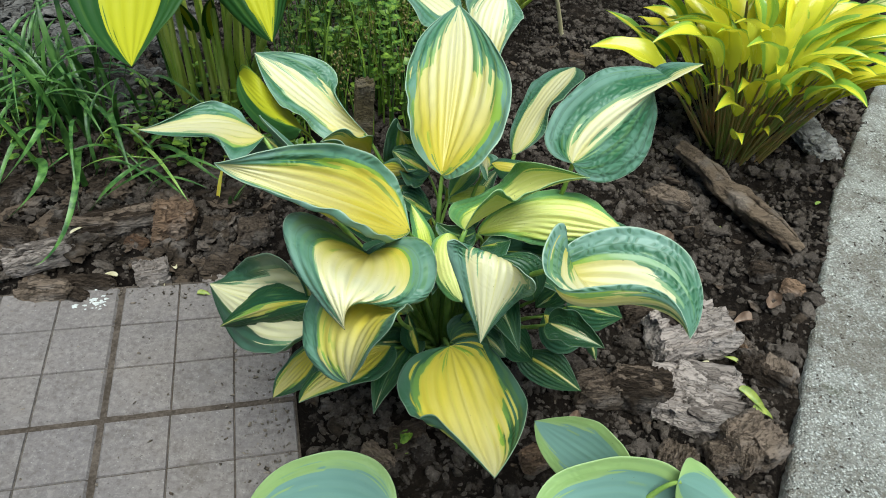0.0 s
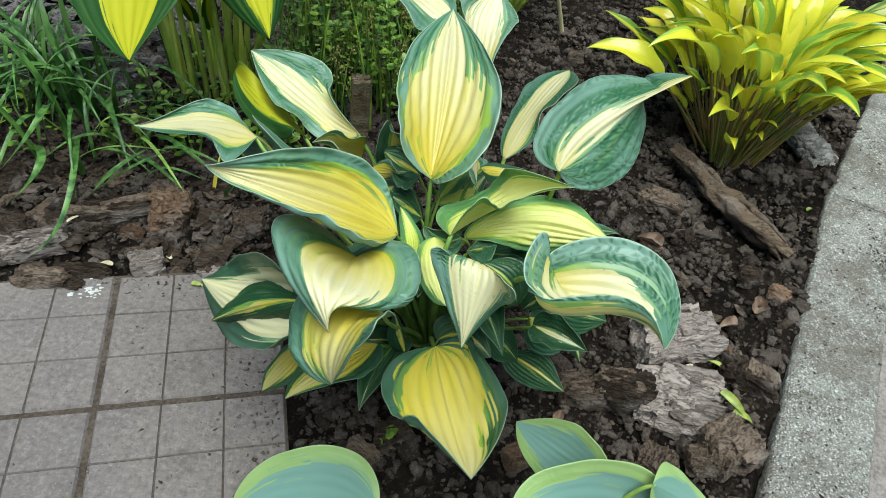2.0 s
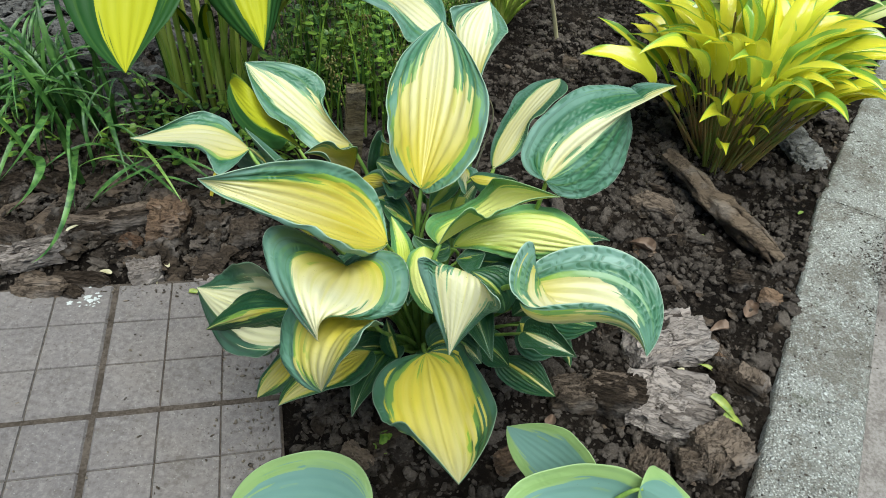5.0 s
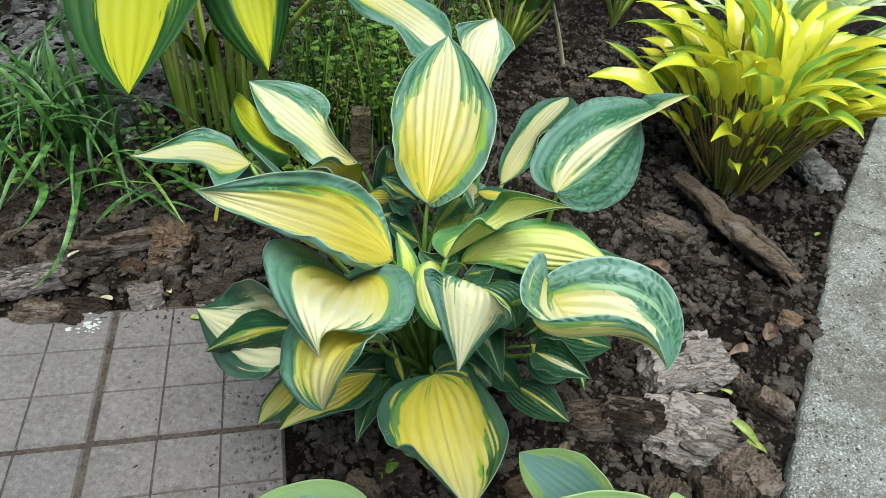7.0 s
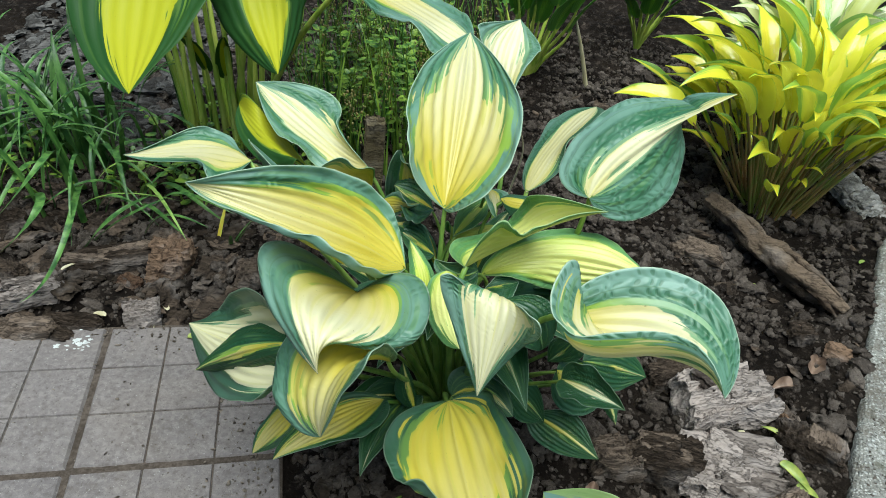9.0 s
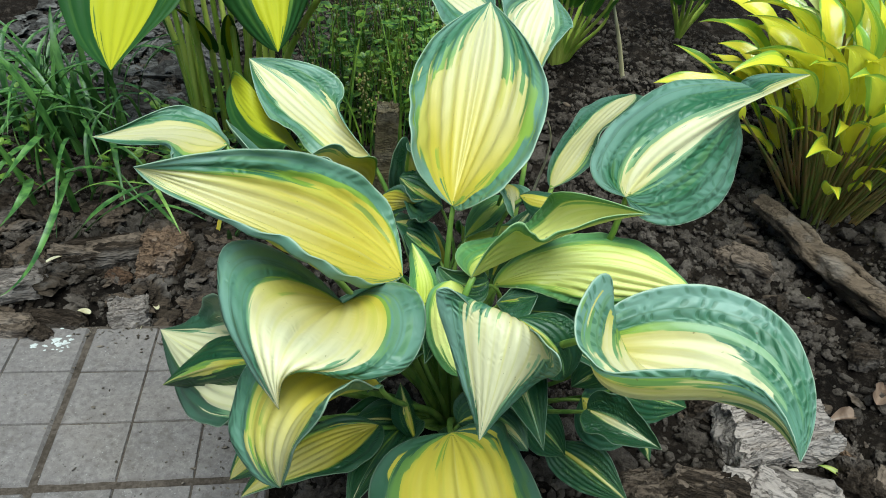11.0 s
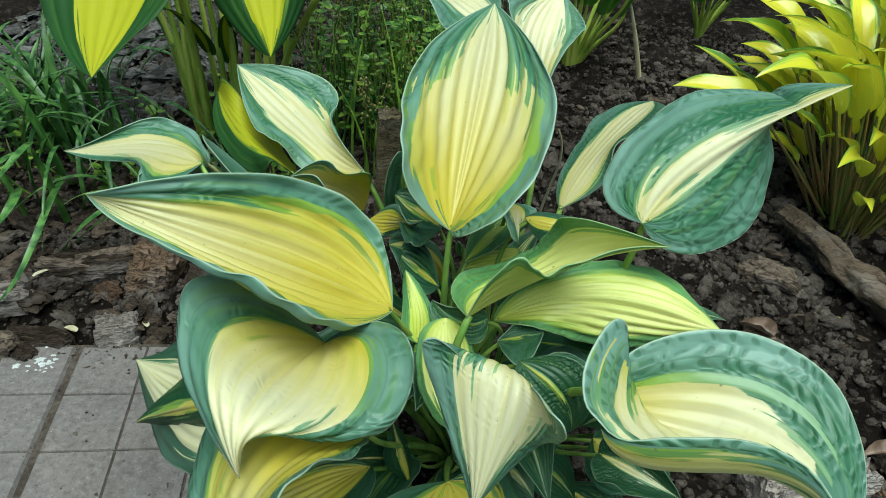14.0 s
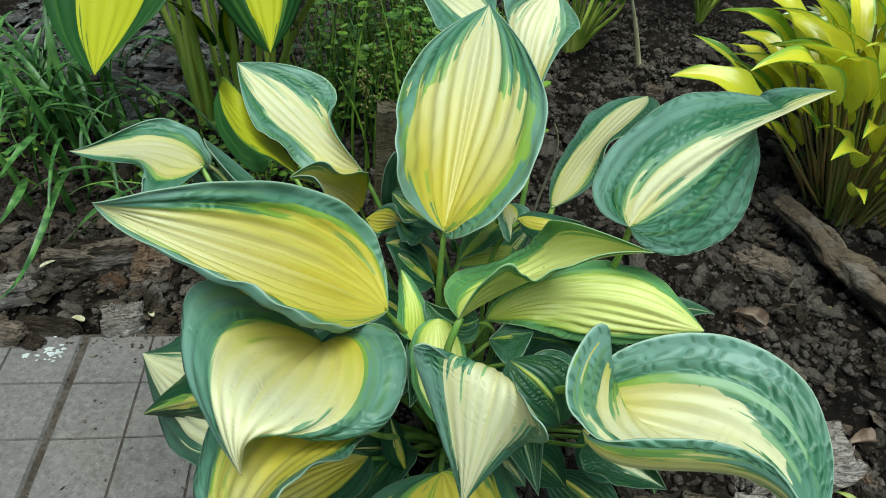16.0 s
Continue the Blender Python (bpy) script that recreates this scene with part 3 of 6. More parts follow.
for s, l, k, skew in ((-3.31, 1.0, 6, (0.02, 0.02)), (-2.305, 1.0, 7, (0.02, 0.02)), (-1.3, 1.0, 1, (0.02, 0.018)), (-0.295, 1.14, 2, (0.018, -0.034)), (0.85, 1.0, 3, (-0.032, 0.016)), (1.855, 1.0, 4, (0.015, 0.02)), (2.86, 1.0, 5, (0.02, 0.02)), (3.865, 1.0, 8, (0.02, 0.02)), (4.87, 1.0, 9, (0.02, 0.02))):
    part("kerb_stone", kerb_block(s, l, k, skew), KERB, kerb)

path_grid = np.array([[tuple(KERB_A + KERB_WAY * s + KERB_OUT * w + Vector((0, 0, 0.012))) for w in (KERB_W - 0.045, 0.4, 0.8, 1.3)] for s in np.linspace(-8, 12, 21)])
PATH_GREY = joint_mat("worn_path", (0.13, 0.108, 0.098), (0.24, 0.21, 0.195))
footpath = part("footpath", sheet("footpath", path_grid[:, ::-1]), PATH_GREY, None)
tagged(footpath, "brownish grey worn footpath beyond the kerb", "path", kind="structure")


# ---------------------------------------------------------------- plants
def shaped(base, azimuth, rise, length, width, droop=0.5, cup=0.25, roll=0.0, heart=0.12):
    """Handles of a free-standing blade: it leaves the base towards azimuth (degrees), rising, and droops to its tip."""
    a, e = radians(azimuth), radians(rise)
    flat = Vector((math.cos(a), math.sin(a), 0))
    out = flat * math.cos(e) + Vector((0, 0, math.sin(e)))
    side = Quaternion_turn(out, radians(roll)) @ Vector((-flat.y, flat.x, 0))
    up = out.cross(side) * -1
    if up.z < 0:
        up.negate()
    b = Vector(base)
    down = -up * droop * length
    tip = b + out * length + down
    rib = (b + out * length * 0.36 + down * -0.05, b + out * length * 0.74 + down * 0.25)

    def edge(s):
        w = side * s * width
        lift = up * cup * width
        return (b - out * heart * length + w * 0.75 + lift * 0.6, b + out * length * 0.42 + w * 0.98 + lift * 1.2 + down * 0.1, b + out * length * 0.86 + w * 0.22 + lift * 0.4 + down * 0.5)

    return b, tip, rib, edge(1), edge(-1)


def Quaternion_turn(axis, angle):
    return Matrix.Rotation(angle, 3, axis)


CROWN = Vector((0.075, 0.86, -0.01))
hosta = thing("hosta", "large hosta with cream and yellow leaves edged blue-green", "plant", CROWN)


def crown_spot(base, far=0.03):
    d = Vector((base[0] - CROWN.x, base[1] - CROWN.y, 0))
    return CROWN + (d.normalized() * far if d.length > 1e-4 else d)

leaf(hosta, (0.050, 0.808, 0.416), (0.045, 1.049, 0.545), ((0.053, 0.876, 0.471), (0.052, 0.958, 0.511)),
     ((-0.032, 0.770, 0.493), (0.044, 0.805, 0.521), (-0.075, 0.875, 0.532)),
     ((0.071, 0.714, 0.456), (0.155, 0.786, 0.504), (0.171, 0.883, 0.530)), (1, 0.27, 0.1, 0.35), crown_spot((0.050, 0.808, 0.416)), depth=0.002, seed=36, reach=((0.55, 0.78, 0.82, 0.84, 0.82, 0.74, 0.45, 0.28, 0.10), (0.55, 0.76, 0.80, 0.82, 0.80, 0.66, 0.42, 0.28, 0.10)), warm=(1.0, 0.75, 0.45, 0.1, -0.1))
leaf(hosta, (0.019, 0.717, 0.392), (-0.193, 0.660, 0.514), ((-0.058, 0.672, 0.456), (-0.121, 0.649, 0.506)),
     ((0.007, 0.563, 0.473), (-0.021, 0.619, 0.539), (-0.140, 0.621, 0.489)),
     ((-0.008, 0.838, 0.438), (-0.088, 0.751, 0.533), (-0.137, 0.625, 0.550)), (1, 0.27, 0.05, 0.3), crown_spot((0.019, 0.717, 0.392)), veins=5, depth=0.0032, seed=40, reach=((0.80, 0.80, 0.79, 0.78, 0.76, 0.70, 0.30), (0.80, 0.82, 0.76, 0.62, 0.56, 0.50, 0.35)), warm=(1.1, 0.95, 0.6, 0.25, 0.0))
leaf(hosta, (-0.026, 0.672, 0.387), (-0.026, 0.522, 0.428), ((-0.027, 0.575, 0.465), (-0.025, 0.520, 0.488)),
     ((-0.133, 0.712, 0.483), (-0.182, 0.601, 0.494), (-0.010, 0.513, 0.416)),
     ((0.112, 0.703, 0.532), (0.092, 0.456, 0.312), (-0.047, 0.611, 0.488)), (1, 0.27, 0.25, 0.6), crown_spot((-0.026, 0.672, 0.387)), depth=0.001, seed=44, reach=((0.55, 0.54, 0.48, 0.50, 0.62, 0.90), (0.62, 0.70, 0.66, 0.52, 0.44, 0.60)), warm=(1.0, 0.55, -0.05, -0.3, -0.3))
leaf(hosta, (0.127, 0.635, 0.426), (0.117, 0.554, 0.389), ((0.124, 0.618, 0.490), (0.131, 0.587, 0.474)),
     ((0.087, 0.570, 0.503), (0.019, 0.637, 0.546), (0.099, 0.592, 0.410)),
     ((0.159, 0.549, 0.551), (0.171, 0.506, 0.461), (0.180, 0.648, 0.444)), (1, 0.27, 0.1, 0.8), crown_spot((0.127, 0.635, 0.426)), depth=0.0005, seed=48, reach=((0.10, 0.15, 0.30, 0.52, 0.62, 0.72, 0.40), (0.30, 0.50, 0.70, 0.76, 0.62, 0.50, 0.40)), warm=(0.7, 0.3, 0.0, -0.1, -0.15))
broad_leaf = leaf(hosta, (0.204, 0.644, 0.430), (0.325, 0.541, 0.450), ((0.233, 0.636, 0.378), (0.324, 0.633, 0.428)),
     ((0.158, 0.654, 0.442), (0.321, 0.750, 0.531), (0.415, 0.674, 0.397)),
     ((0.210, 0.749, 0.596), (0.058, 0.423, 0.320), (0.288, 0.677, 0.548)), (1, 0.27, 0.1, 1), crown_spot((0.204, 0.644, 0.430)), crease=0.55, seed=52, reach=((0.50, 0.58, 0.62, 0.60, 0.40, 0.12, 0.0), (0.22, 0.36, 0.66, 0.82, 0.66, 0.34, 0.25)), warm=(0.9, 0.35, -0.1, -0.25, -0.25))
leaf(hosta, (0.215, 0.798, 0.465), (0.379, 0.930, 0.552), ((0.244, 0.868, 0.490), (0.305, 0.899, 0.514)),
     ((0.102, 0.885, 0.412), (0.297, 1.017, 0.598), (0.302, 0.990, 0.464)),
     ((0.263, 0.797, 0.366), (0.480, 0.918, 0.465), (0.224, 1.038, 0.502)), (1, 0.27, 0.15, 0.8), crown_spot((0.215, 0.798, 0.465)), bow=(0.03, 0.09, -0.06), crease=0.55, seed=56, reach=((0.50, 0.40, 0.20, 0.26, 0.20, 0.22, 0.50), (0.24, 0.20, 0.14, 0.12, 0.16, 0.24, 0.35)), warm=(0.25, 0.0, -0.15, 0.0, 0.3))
leaf(hosta, (0.149, 0.905, 0.391), (0.262, 1.237, 0.366), ((0.175, 1.016, 0.399), (0.222, 1.123, 0.387)),
     ((0.123, 0.992, 0.375), (0.188, 1.115, 0.360), (0.158, 1.234, 0.353)),
     ((0.272, 0.998, 0.412), (0.087, 0.962, 0.431), (0.310, 0.993, 0.472)), (1, 0.27, 0.6, 1), crown_spot((0.149, 0.905, 0.391)), depth=0.0005, seed=60, reach=((0.60, 0.60, 0.55, 0.50, 0.40), (0.75, 0.65, 0.50, 0.40, 0.40)), warm=(0.35, 0.2, 0.15, 0.1, 0.0))
leaf(hosta, (-0.074, 0.941, 0.375), (-0.277, 1.060, 0.426), ((-0.135, 0.981, 0.363), (-0.198, 1.028, 0.387)),
     ((-0.191, 0.931, 0.289), (-0.152, 0.977, 0.481), (-0.185, 0.869, 0.354)),
     ((-0.195, 1.015, 0.442), (-0.105, 1.054, 0.344), (-0.126, 1.112, 0.438)), (1, 0.27, 0.15, 0.6), crown_spot((-0.074, 0.941, 0.375)), seed=64, reach=((0.62, 0.60, 0.52, 0.46, 0.20), (0.75, 0.66, 0.50, 0.34, 0.15)), warm=(0.6, 0.25, 0.0, -0.1, -0.1))
leaf(hosta, (-0.155, 0.927, 0.366), (-0.306, 1.054, 0.388), ((-0.209, 0.954, 0.377), (-0.259, 0.999, 0.383)),
     ((-0.179, 0.843, 0.483), (-0.099, 0.882, 0.320), (-0.323, 0.969, 0.341)),
     ((-0.148, 1.007, 0.279), (-0.240, 1.012, 0.357), (-0.289, 1.038, 0.467)), (1, 0.4, 0.4, 0.3), crown_spot((-0.155, 0.927, 0.366)), material=LEAF_GREEN, depth=0.0004, seed=69, reach=((0.45, 0.45, 0.40, 0.3), (1.0, 0.98, 0.95, 0.8)), warm=(0.4, 0.4, 0.4))
leaf(hosta, (-0.180, 0.789, 0.462), (-0.389, 0.859, 0.399), ((-0.237, 0.842, 0.444), (-0.307, 0.862, 0.419)),
     ((-0.211, 0.611, 0.462), (-0.197, 0.825, 0.506), (-0.264, 0.814, 0.403)),
     ((-0.248, 0.946, 0.320), (-0.298, 0.938, 0.495), (-0.274, 0.850, 0.443)), (1, 0.27, 0.2, 0.3), crown_spot((-0.180, 0.789, 0.462)), seed=68, reach=((0.60, 0.62, 0.60, 0.55, 0.45), (0.45, 0.48, 0.46, 0.40, 0.35)), warm=(0.5, 0.3, 0.1, 0.0, -0.1))
leaf(hosta, (-0.145, 0.850, 0.391), (-0.254, 0.860, 0.400), ((-0.174, 0.784, 0.414), (-0.169, 0.832, 0.462)),
     ((-0.159, 0.780, 0.517), (-0.137, 0.716, 0.363), (-0.158, 0.830, 0.340)),
     ((-0.270, 0.841, 0.533), (-0.173, 0.781, 0.468), (-0.016, 0.748, 0.394)), (0.1, 0.44, 0.5, 0.45), crown_spot((-0.145, 0.850, 0.391)), seed=73)
leaf(hosta, (0.087, 0.683, 0.435), (0.228, 0.737, 0.491), ((0.118, 0.781, 0.374), (0.157, 0.805, 0.415)),
     ((-0.023, 0.844, 0.366), (0.295, 0.838, 0.355), (0.027, 0.857, 0.461)),
     ((0.129, 0.703, 0.577), (0.145, 0.655, 0.419), (0.130, 0.759, 0.466)), (1, 0.27, 0.1, 0.9), crown_spot((0.087, 0.683, 0.435)), crease=0.9, material=LEAF_UNDER, depth=0.0009, seed=82, reach=((0.45, 0.58, 0.68, 0.66, 0.50), (0.75, 0.80, 0.85, 0.80, 0.60)), warm=(0.5, 0.3, 0.1, 0.0, 0.0))
leaf(hosta, (0.105, 0.742, 0.376), (0.293, 0.751, 0.402), ((0.168, 0.783, 0.401), (0.233, 0.782, 0.395)),
     ((0.097, 0.741, 0.422), (0.203, 0.851, 0.416), (0.266, 0.882, 0.359)),
     ((0.152, 0.702, 0.414), (0.150, 0.753, 0.378), (0.198, 0.768, 0.313)), (1, 0.27, 0.1, 0.45), crown_spot((0.105, 0.742, 0.376)), material=LEAF_UNDER, depth=0.0028, seed=87, reach=((0.80, 0.74, 0.70, 0.66, 0.50), (0.85, 0.80, 0.80, 0.75, 0.50)), warm=(0.7, 0.4, 0.3, 0.1, 0.0))
leaf(hosta, (0.086, 0.661, 0.240), (0.145, 0.434, 0.321), ((0.113, 0.573, 0.237), (0.134, 0.498, 0.265)),
     ((-0.080, 0.567, 0.312), (0.157, 0.427, 0.236), (-0.015, 0.584, 0.354)),
     ((0.180, 0.792, 0.188), (0.114, 0.655, 0.140), (0.255, 0.626, 0.275)), (1, 0.27, 0.7, 0.45), crown_spot((0.086, 0.661, 0.240)), depth=0.001, seed=92, reach=((0.45, 0.72, 0.80, 0.74, 0.62, 0.50), (0.50, 0.70, 0.76, 0.74, 0.48, 0.55)), warm=(1.1, 0.95, 0.8, 0.5, 0.1))
leaf(hosta, (0.014, 0.652, 0.306), (-0.016, 0.489, 0.381), ((-0.004, 0.551, 0.438), (-0.014, 0.483, 0.469)),
     ((-0.065, 0.692, 0.388), (-0.122, 0.607, 0.413), (-0.085, 0.491, 0.360)),
     ((0.064, 0.523, 0.456), (0.035, 0.467, 0.587), (0.039, 0.435, 0.549)), (1, 0.27, 0.3, 0.45), crown_spot((0.014, 0.652, 0.306)), crease=0.55, seed=0, reach=((0.70, 0.68, 0.66, 0.60, 0.30), (0.75, 0.72, 0.66, 0.60, 0.50)), warm=(1.2, 1.1, 0.85, 0.5, 0.1), depth=0.0006)
leaf(hosta, (0.001, 0.693, 0.183), (-0.099, 0.558, 0.221), ((-0.049, 0.655, 0.186), (-0.080, 0.609, 0.197)),
     ((-0.048, 0.705, 0.203), (-0.086, 0.694, 0.149), (-0.131, 0.652, 0.146)),
     ((0.020, 0.681, 0.203), (0.023, 0.612, 0.194), (-0.019, 0.610, 0.228)), (0.6, 0.75, 0.85, 0.45), crown_spot((0.001, 0.693, 0.183)), seed=6)
leaf(hosta, (-0.097, 0.673, 0.191), (-0.172, 0.648, 0.082), ((-0.123, 0.665, 0.161), (-0.150, 0.657, 0.125)),
     ((-0.113, 0.717, 0.182), (-0.142, 0.706, 0.129), (-0.188, 0.689, 0.099)),
     ((-0.086, 0.631, 0.195), (-0.095, 0.619, 0.176), (-0.116, 0.627, 0.139)), (0.6, 0.81, 0.85, 0.45), crown_spot((-0.097, 0.673, 0.191)), seed=12)
leaf(hosta, (-0.108, 0.665, 0.282), (-0.271, 0.730, 0.233), ((-0.050, 0.647, 0.308), (-0.117, 0.626, 0.288)),
     ((-0.056, 0.514, 0.390), (-0.120, 0.615, 0.280), (-0.221, 0.634, 0.097)),
     ((-0.077, 0.574, 0.546), (-0.247, 0.738, 0.284), (-0.271, 0.876, 0.113)), (0.72, 0, 0.7, 0.45), crown_spot((-0.108, 0.665, 0.282)), seed=5)
leaf(hosta, (-0.086, 0.644, 0.323), (-0.236, 0.665, 0.221), ((-0.144, 0.649, 0.308), (-0.191, 0.652, 0.270)),
     ((-0.070, 0.611, 0.314), (-0.125, 0.653, 0.242), (-0.188, 0.702, 0.180)),
     ((-0.121, 0.674, 0.311), (-0.160, 0.707, 0.296), (-0.186, 0.716, 0.271)), (0.12, 0.62, 0.95, 0.45), crown_spot((-0.086, 0.644, 0.323)), seed=11)
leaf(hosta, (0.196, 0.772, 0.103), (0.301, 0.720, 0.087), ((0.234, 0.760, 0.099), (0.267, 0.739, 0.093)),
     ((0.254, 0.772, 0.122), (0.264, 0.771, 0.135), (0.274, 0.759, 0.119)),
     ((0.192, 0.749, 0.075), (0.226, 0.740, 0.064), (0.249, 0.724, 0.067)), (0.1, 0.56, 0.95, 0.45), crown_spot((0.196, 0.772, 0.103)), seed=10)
leaf(hosta, (0.109, 1.060, 0.403), (0.111, 1.203, 0.515), ((0.085, 1.107, 0.454), (0.080, 1.156, 0.486)),
     ((0.051, 1.145, 0.522), (0.037, 1.139, 0.533), (0.036, 1.142, 0.519)),
     ((0.119, 1.122, 0.509), (0.148, 1.124, 0.494), (0.175, 1.148, 0.477)), (0.65, 0.16, 0.1, 0.55), crown_spot((0.109, 1.060, 0.403)), seed=15)
leaf(hosta, (-0.074, 0.930, 0.326), (-0.126, 0.856, 0.414), ((-0.086, 0.913, 0.365), (-0.102, 0.886, 0.394)),
     ((-0.096, 0.851, 0.334), (-0.082, 0.840, 0.400), (-0.068, 0.843, 0.450)),
     ((-0.037, 0.965, 0.452), (-0.105, 0.808, 0.353), (-0.052, 0.900, 0.477)), (0.85, 0.56, 0.1, 0.3), crown_spot((-0.074, 0.930, 0.326)), stem=0.0035, seed=27)
leaf(hosta, (-0.052, 0.880, 0.355), (0.013, 0.859, 0.383), ((-0.031, 0.872, 0.360), (-0.010, 0.867, 0.372)),
     ((-0.011, 0.893, 0.397), (-0.011, 0.863, 0.396), (-0.009, 0.835, 0.379)),
     ((-0.017, 0.839, 0.331), (-0.044, 0.883, 0.360), (-0.024, 0.877, 0.330)), (0.6, 0.81, 0.3, 0.45), crown_spot((-0.052, 0.880, 0.355)), stem=0.0035, seed=31)
leaf(hosta, (0.036, 0.917, 0.221), (-0.020, 0.847, 0.353), ((0.027, 0.919, 0.282), (0.009, 0.894, 0.326)),
     ((-0.030, 0.902, 0.273), (-0.009, 0.834, 0.278), (0.025, 0.808, 0.305)),
     ((0.035, 0.972, 0.262), (-0.012, 0.977, 0.279), (-0.047, 0.934, 0.305)), (0.2, 0.62, 0.5, 0.45), crown_spot((0.036, 0.917, 0.221)), stem=0.0035, seed=35)
leaf(hosta, (0.039, 0.722, 0.351), (0.012, 0.790, 0.374), ((0.040, 0.747, 0.353), (0.029, 0.769, 0.360)),
     ((0.011, 0.717, 0.366), (0.030, 0.752, 0.358), (0.006, 0.781, 0.351)),
     ((0.070, 0.738, 0.341), (0.051, 0.756, 0.343), (0.035, 0.785, 0.366)), (0.5, 0.75, 0.5, 0.45), crown_spot((0.039, 0.722, 0.351)), stem=0.0035, material=LEAF_UNDER, depth=0.0011, seed=39)
leaf(hosta, (0.055, 0.871, 0.323), (0.113, 0.893, 0.338), ((0.067, 0.885, 0.329), (0.091, 0.885, 0.328)),
     ((0.050, 0.911, 0.390), (0.017, 0.839, 0.269), (0.083, 0.936, 0.327)),
     ((0.059, 0.864, 0.302), (0.107, 0.872, 0.331), (0.143, 0.873, 0.333)), (0.7, 0.87, 0.4, 0.45), crown_spot((0.055, 0.871, 0.323)), stem=0.0035, material=LEAF_UNDER, depth=0.0011, seed=43)
leaf(hosta, (0.097, 0.904, 0.389), (0.113, 0.829, 0.399), ((0.106, 0.882, 0.400), (0.110, 0.856, 0.404)),
     ((0.143, 0.896, 0.404), (0.136, 0.886, 0.377), (0.099, 0.878, 0.378)),
     ((0.074, 0.871, 0.422), (0.099, 0.838, 0.429), (0.103, 0.810, 0.413)), (0.4, 0.38, 0.1, 0.45), crown_spot((0.097, 0.904, 0.389)), stem=0.0035, seed=47)
leaf(hosta, (0.116, 0.854, 0.410), (0.188, 0.872, 0.396), ((0.136, 0.864, 0.401), (0.161, 0.868, 0.395)),
     ((0.126, 0.905, 0.392), (0.154, 0.880, 0.396), (0.182, 0.859, 0.422)),
     ((0.149, 0.846, 0.352), (0.129, 0.875, 0.410), (0.158, 0.835, 0.393)), (0.4, 0.75, 0.8, 0.45), crown_spot((0.116, 0.854, 0.410)), stem=0.0035, seed=51)
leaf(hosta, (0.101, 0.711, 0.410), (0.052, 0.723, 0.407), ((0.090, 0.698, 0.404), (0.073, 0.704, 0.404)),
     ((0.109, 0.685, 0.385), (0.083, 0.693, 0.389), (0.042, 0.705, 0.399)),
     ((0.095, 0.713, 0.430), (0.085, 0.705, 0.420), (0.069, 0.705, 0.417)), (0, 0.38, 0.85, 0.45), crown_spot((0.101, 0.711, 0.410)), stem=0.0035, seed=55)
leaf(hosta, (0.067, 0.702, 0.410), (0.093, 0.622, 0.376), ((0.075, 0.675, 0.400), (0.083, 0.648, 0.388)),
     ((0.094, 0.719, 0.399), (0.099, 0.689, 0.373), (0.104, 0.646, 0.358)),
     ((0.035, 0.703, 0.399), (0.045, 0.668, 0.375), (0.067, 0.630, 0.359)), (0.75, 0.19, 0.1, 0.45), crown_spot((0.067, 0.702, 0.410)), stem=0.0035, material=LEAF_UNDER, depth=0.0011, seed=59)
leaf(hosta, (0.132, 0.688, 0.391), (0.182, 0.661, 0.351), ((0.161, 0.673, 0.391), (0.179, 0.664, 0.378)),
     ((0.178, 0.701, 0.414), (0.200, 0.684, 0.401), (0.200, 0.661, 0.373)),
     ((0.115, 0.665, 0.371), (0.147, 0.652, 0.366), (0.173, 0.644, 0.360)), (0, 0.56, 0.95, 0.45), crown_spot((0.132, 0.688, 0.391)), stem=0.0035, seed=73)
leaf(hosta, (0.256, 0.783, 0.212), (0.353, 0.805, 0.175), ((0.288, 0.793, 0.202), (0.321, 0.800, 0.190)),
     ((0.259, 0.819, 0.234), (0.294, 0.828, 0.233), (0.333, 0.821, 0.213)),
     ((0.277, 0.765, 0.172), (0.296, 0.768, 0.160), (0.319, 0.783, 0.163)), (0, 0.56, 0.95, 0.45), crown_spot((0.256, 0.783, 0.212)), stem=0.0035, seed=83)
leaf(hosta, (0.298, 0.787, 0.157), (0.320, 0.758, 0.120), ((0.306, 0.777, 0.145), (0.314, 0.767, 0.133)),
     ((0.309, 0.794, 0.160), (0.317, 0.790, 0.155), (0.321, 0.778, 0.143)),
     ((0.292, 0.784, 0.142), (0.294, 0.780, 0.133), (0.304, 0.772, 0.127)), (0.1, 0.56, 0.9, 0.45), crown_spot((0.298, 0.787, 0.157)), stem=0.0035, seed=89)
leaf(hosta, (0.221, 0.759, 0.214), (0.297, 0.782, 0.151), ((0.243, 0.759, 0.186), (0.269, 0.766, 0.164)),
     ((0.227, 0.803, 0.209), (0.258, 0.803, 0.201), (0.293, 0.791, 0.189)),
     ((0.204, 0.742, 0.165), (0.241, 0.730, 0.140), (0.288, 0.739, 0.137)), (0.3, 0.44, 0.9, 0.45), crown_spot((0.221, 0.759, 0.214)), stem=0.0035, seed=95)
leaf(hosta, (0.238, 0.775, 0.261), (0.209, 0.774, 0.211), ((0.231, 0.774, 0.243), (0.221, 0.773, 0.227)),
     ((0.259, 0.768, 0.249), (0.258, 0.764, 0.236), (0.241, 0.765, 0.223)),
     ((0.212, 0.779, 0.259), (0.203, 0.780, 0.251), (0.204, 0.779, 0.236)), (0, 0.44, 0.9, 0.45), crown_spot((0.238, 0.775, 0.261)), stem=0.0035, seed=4)
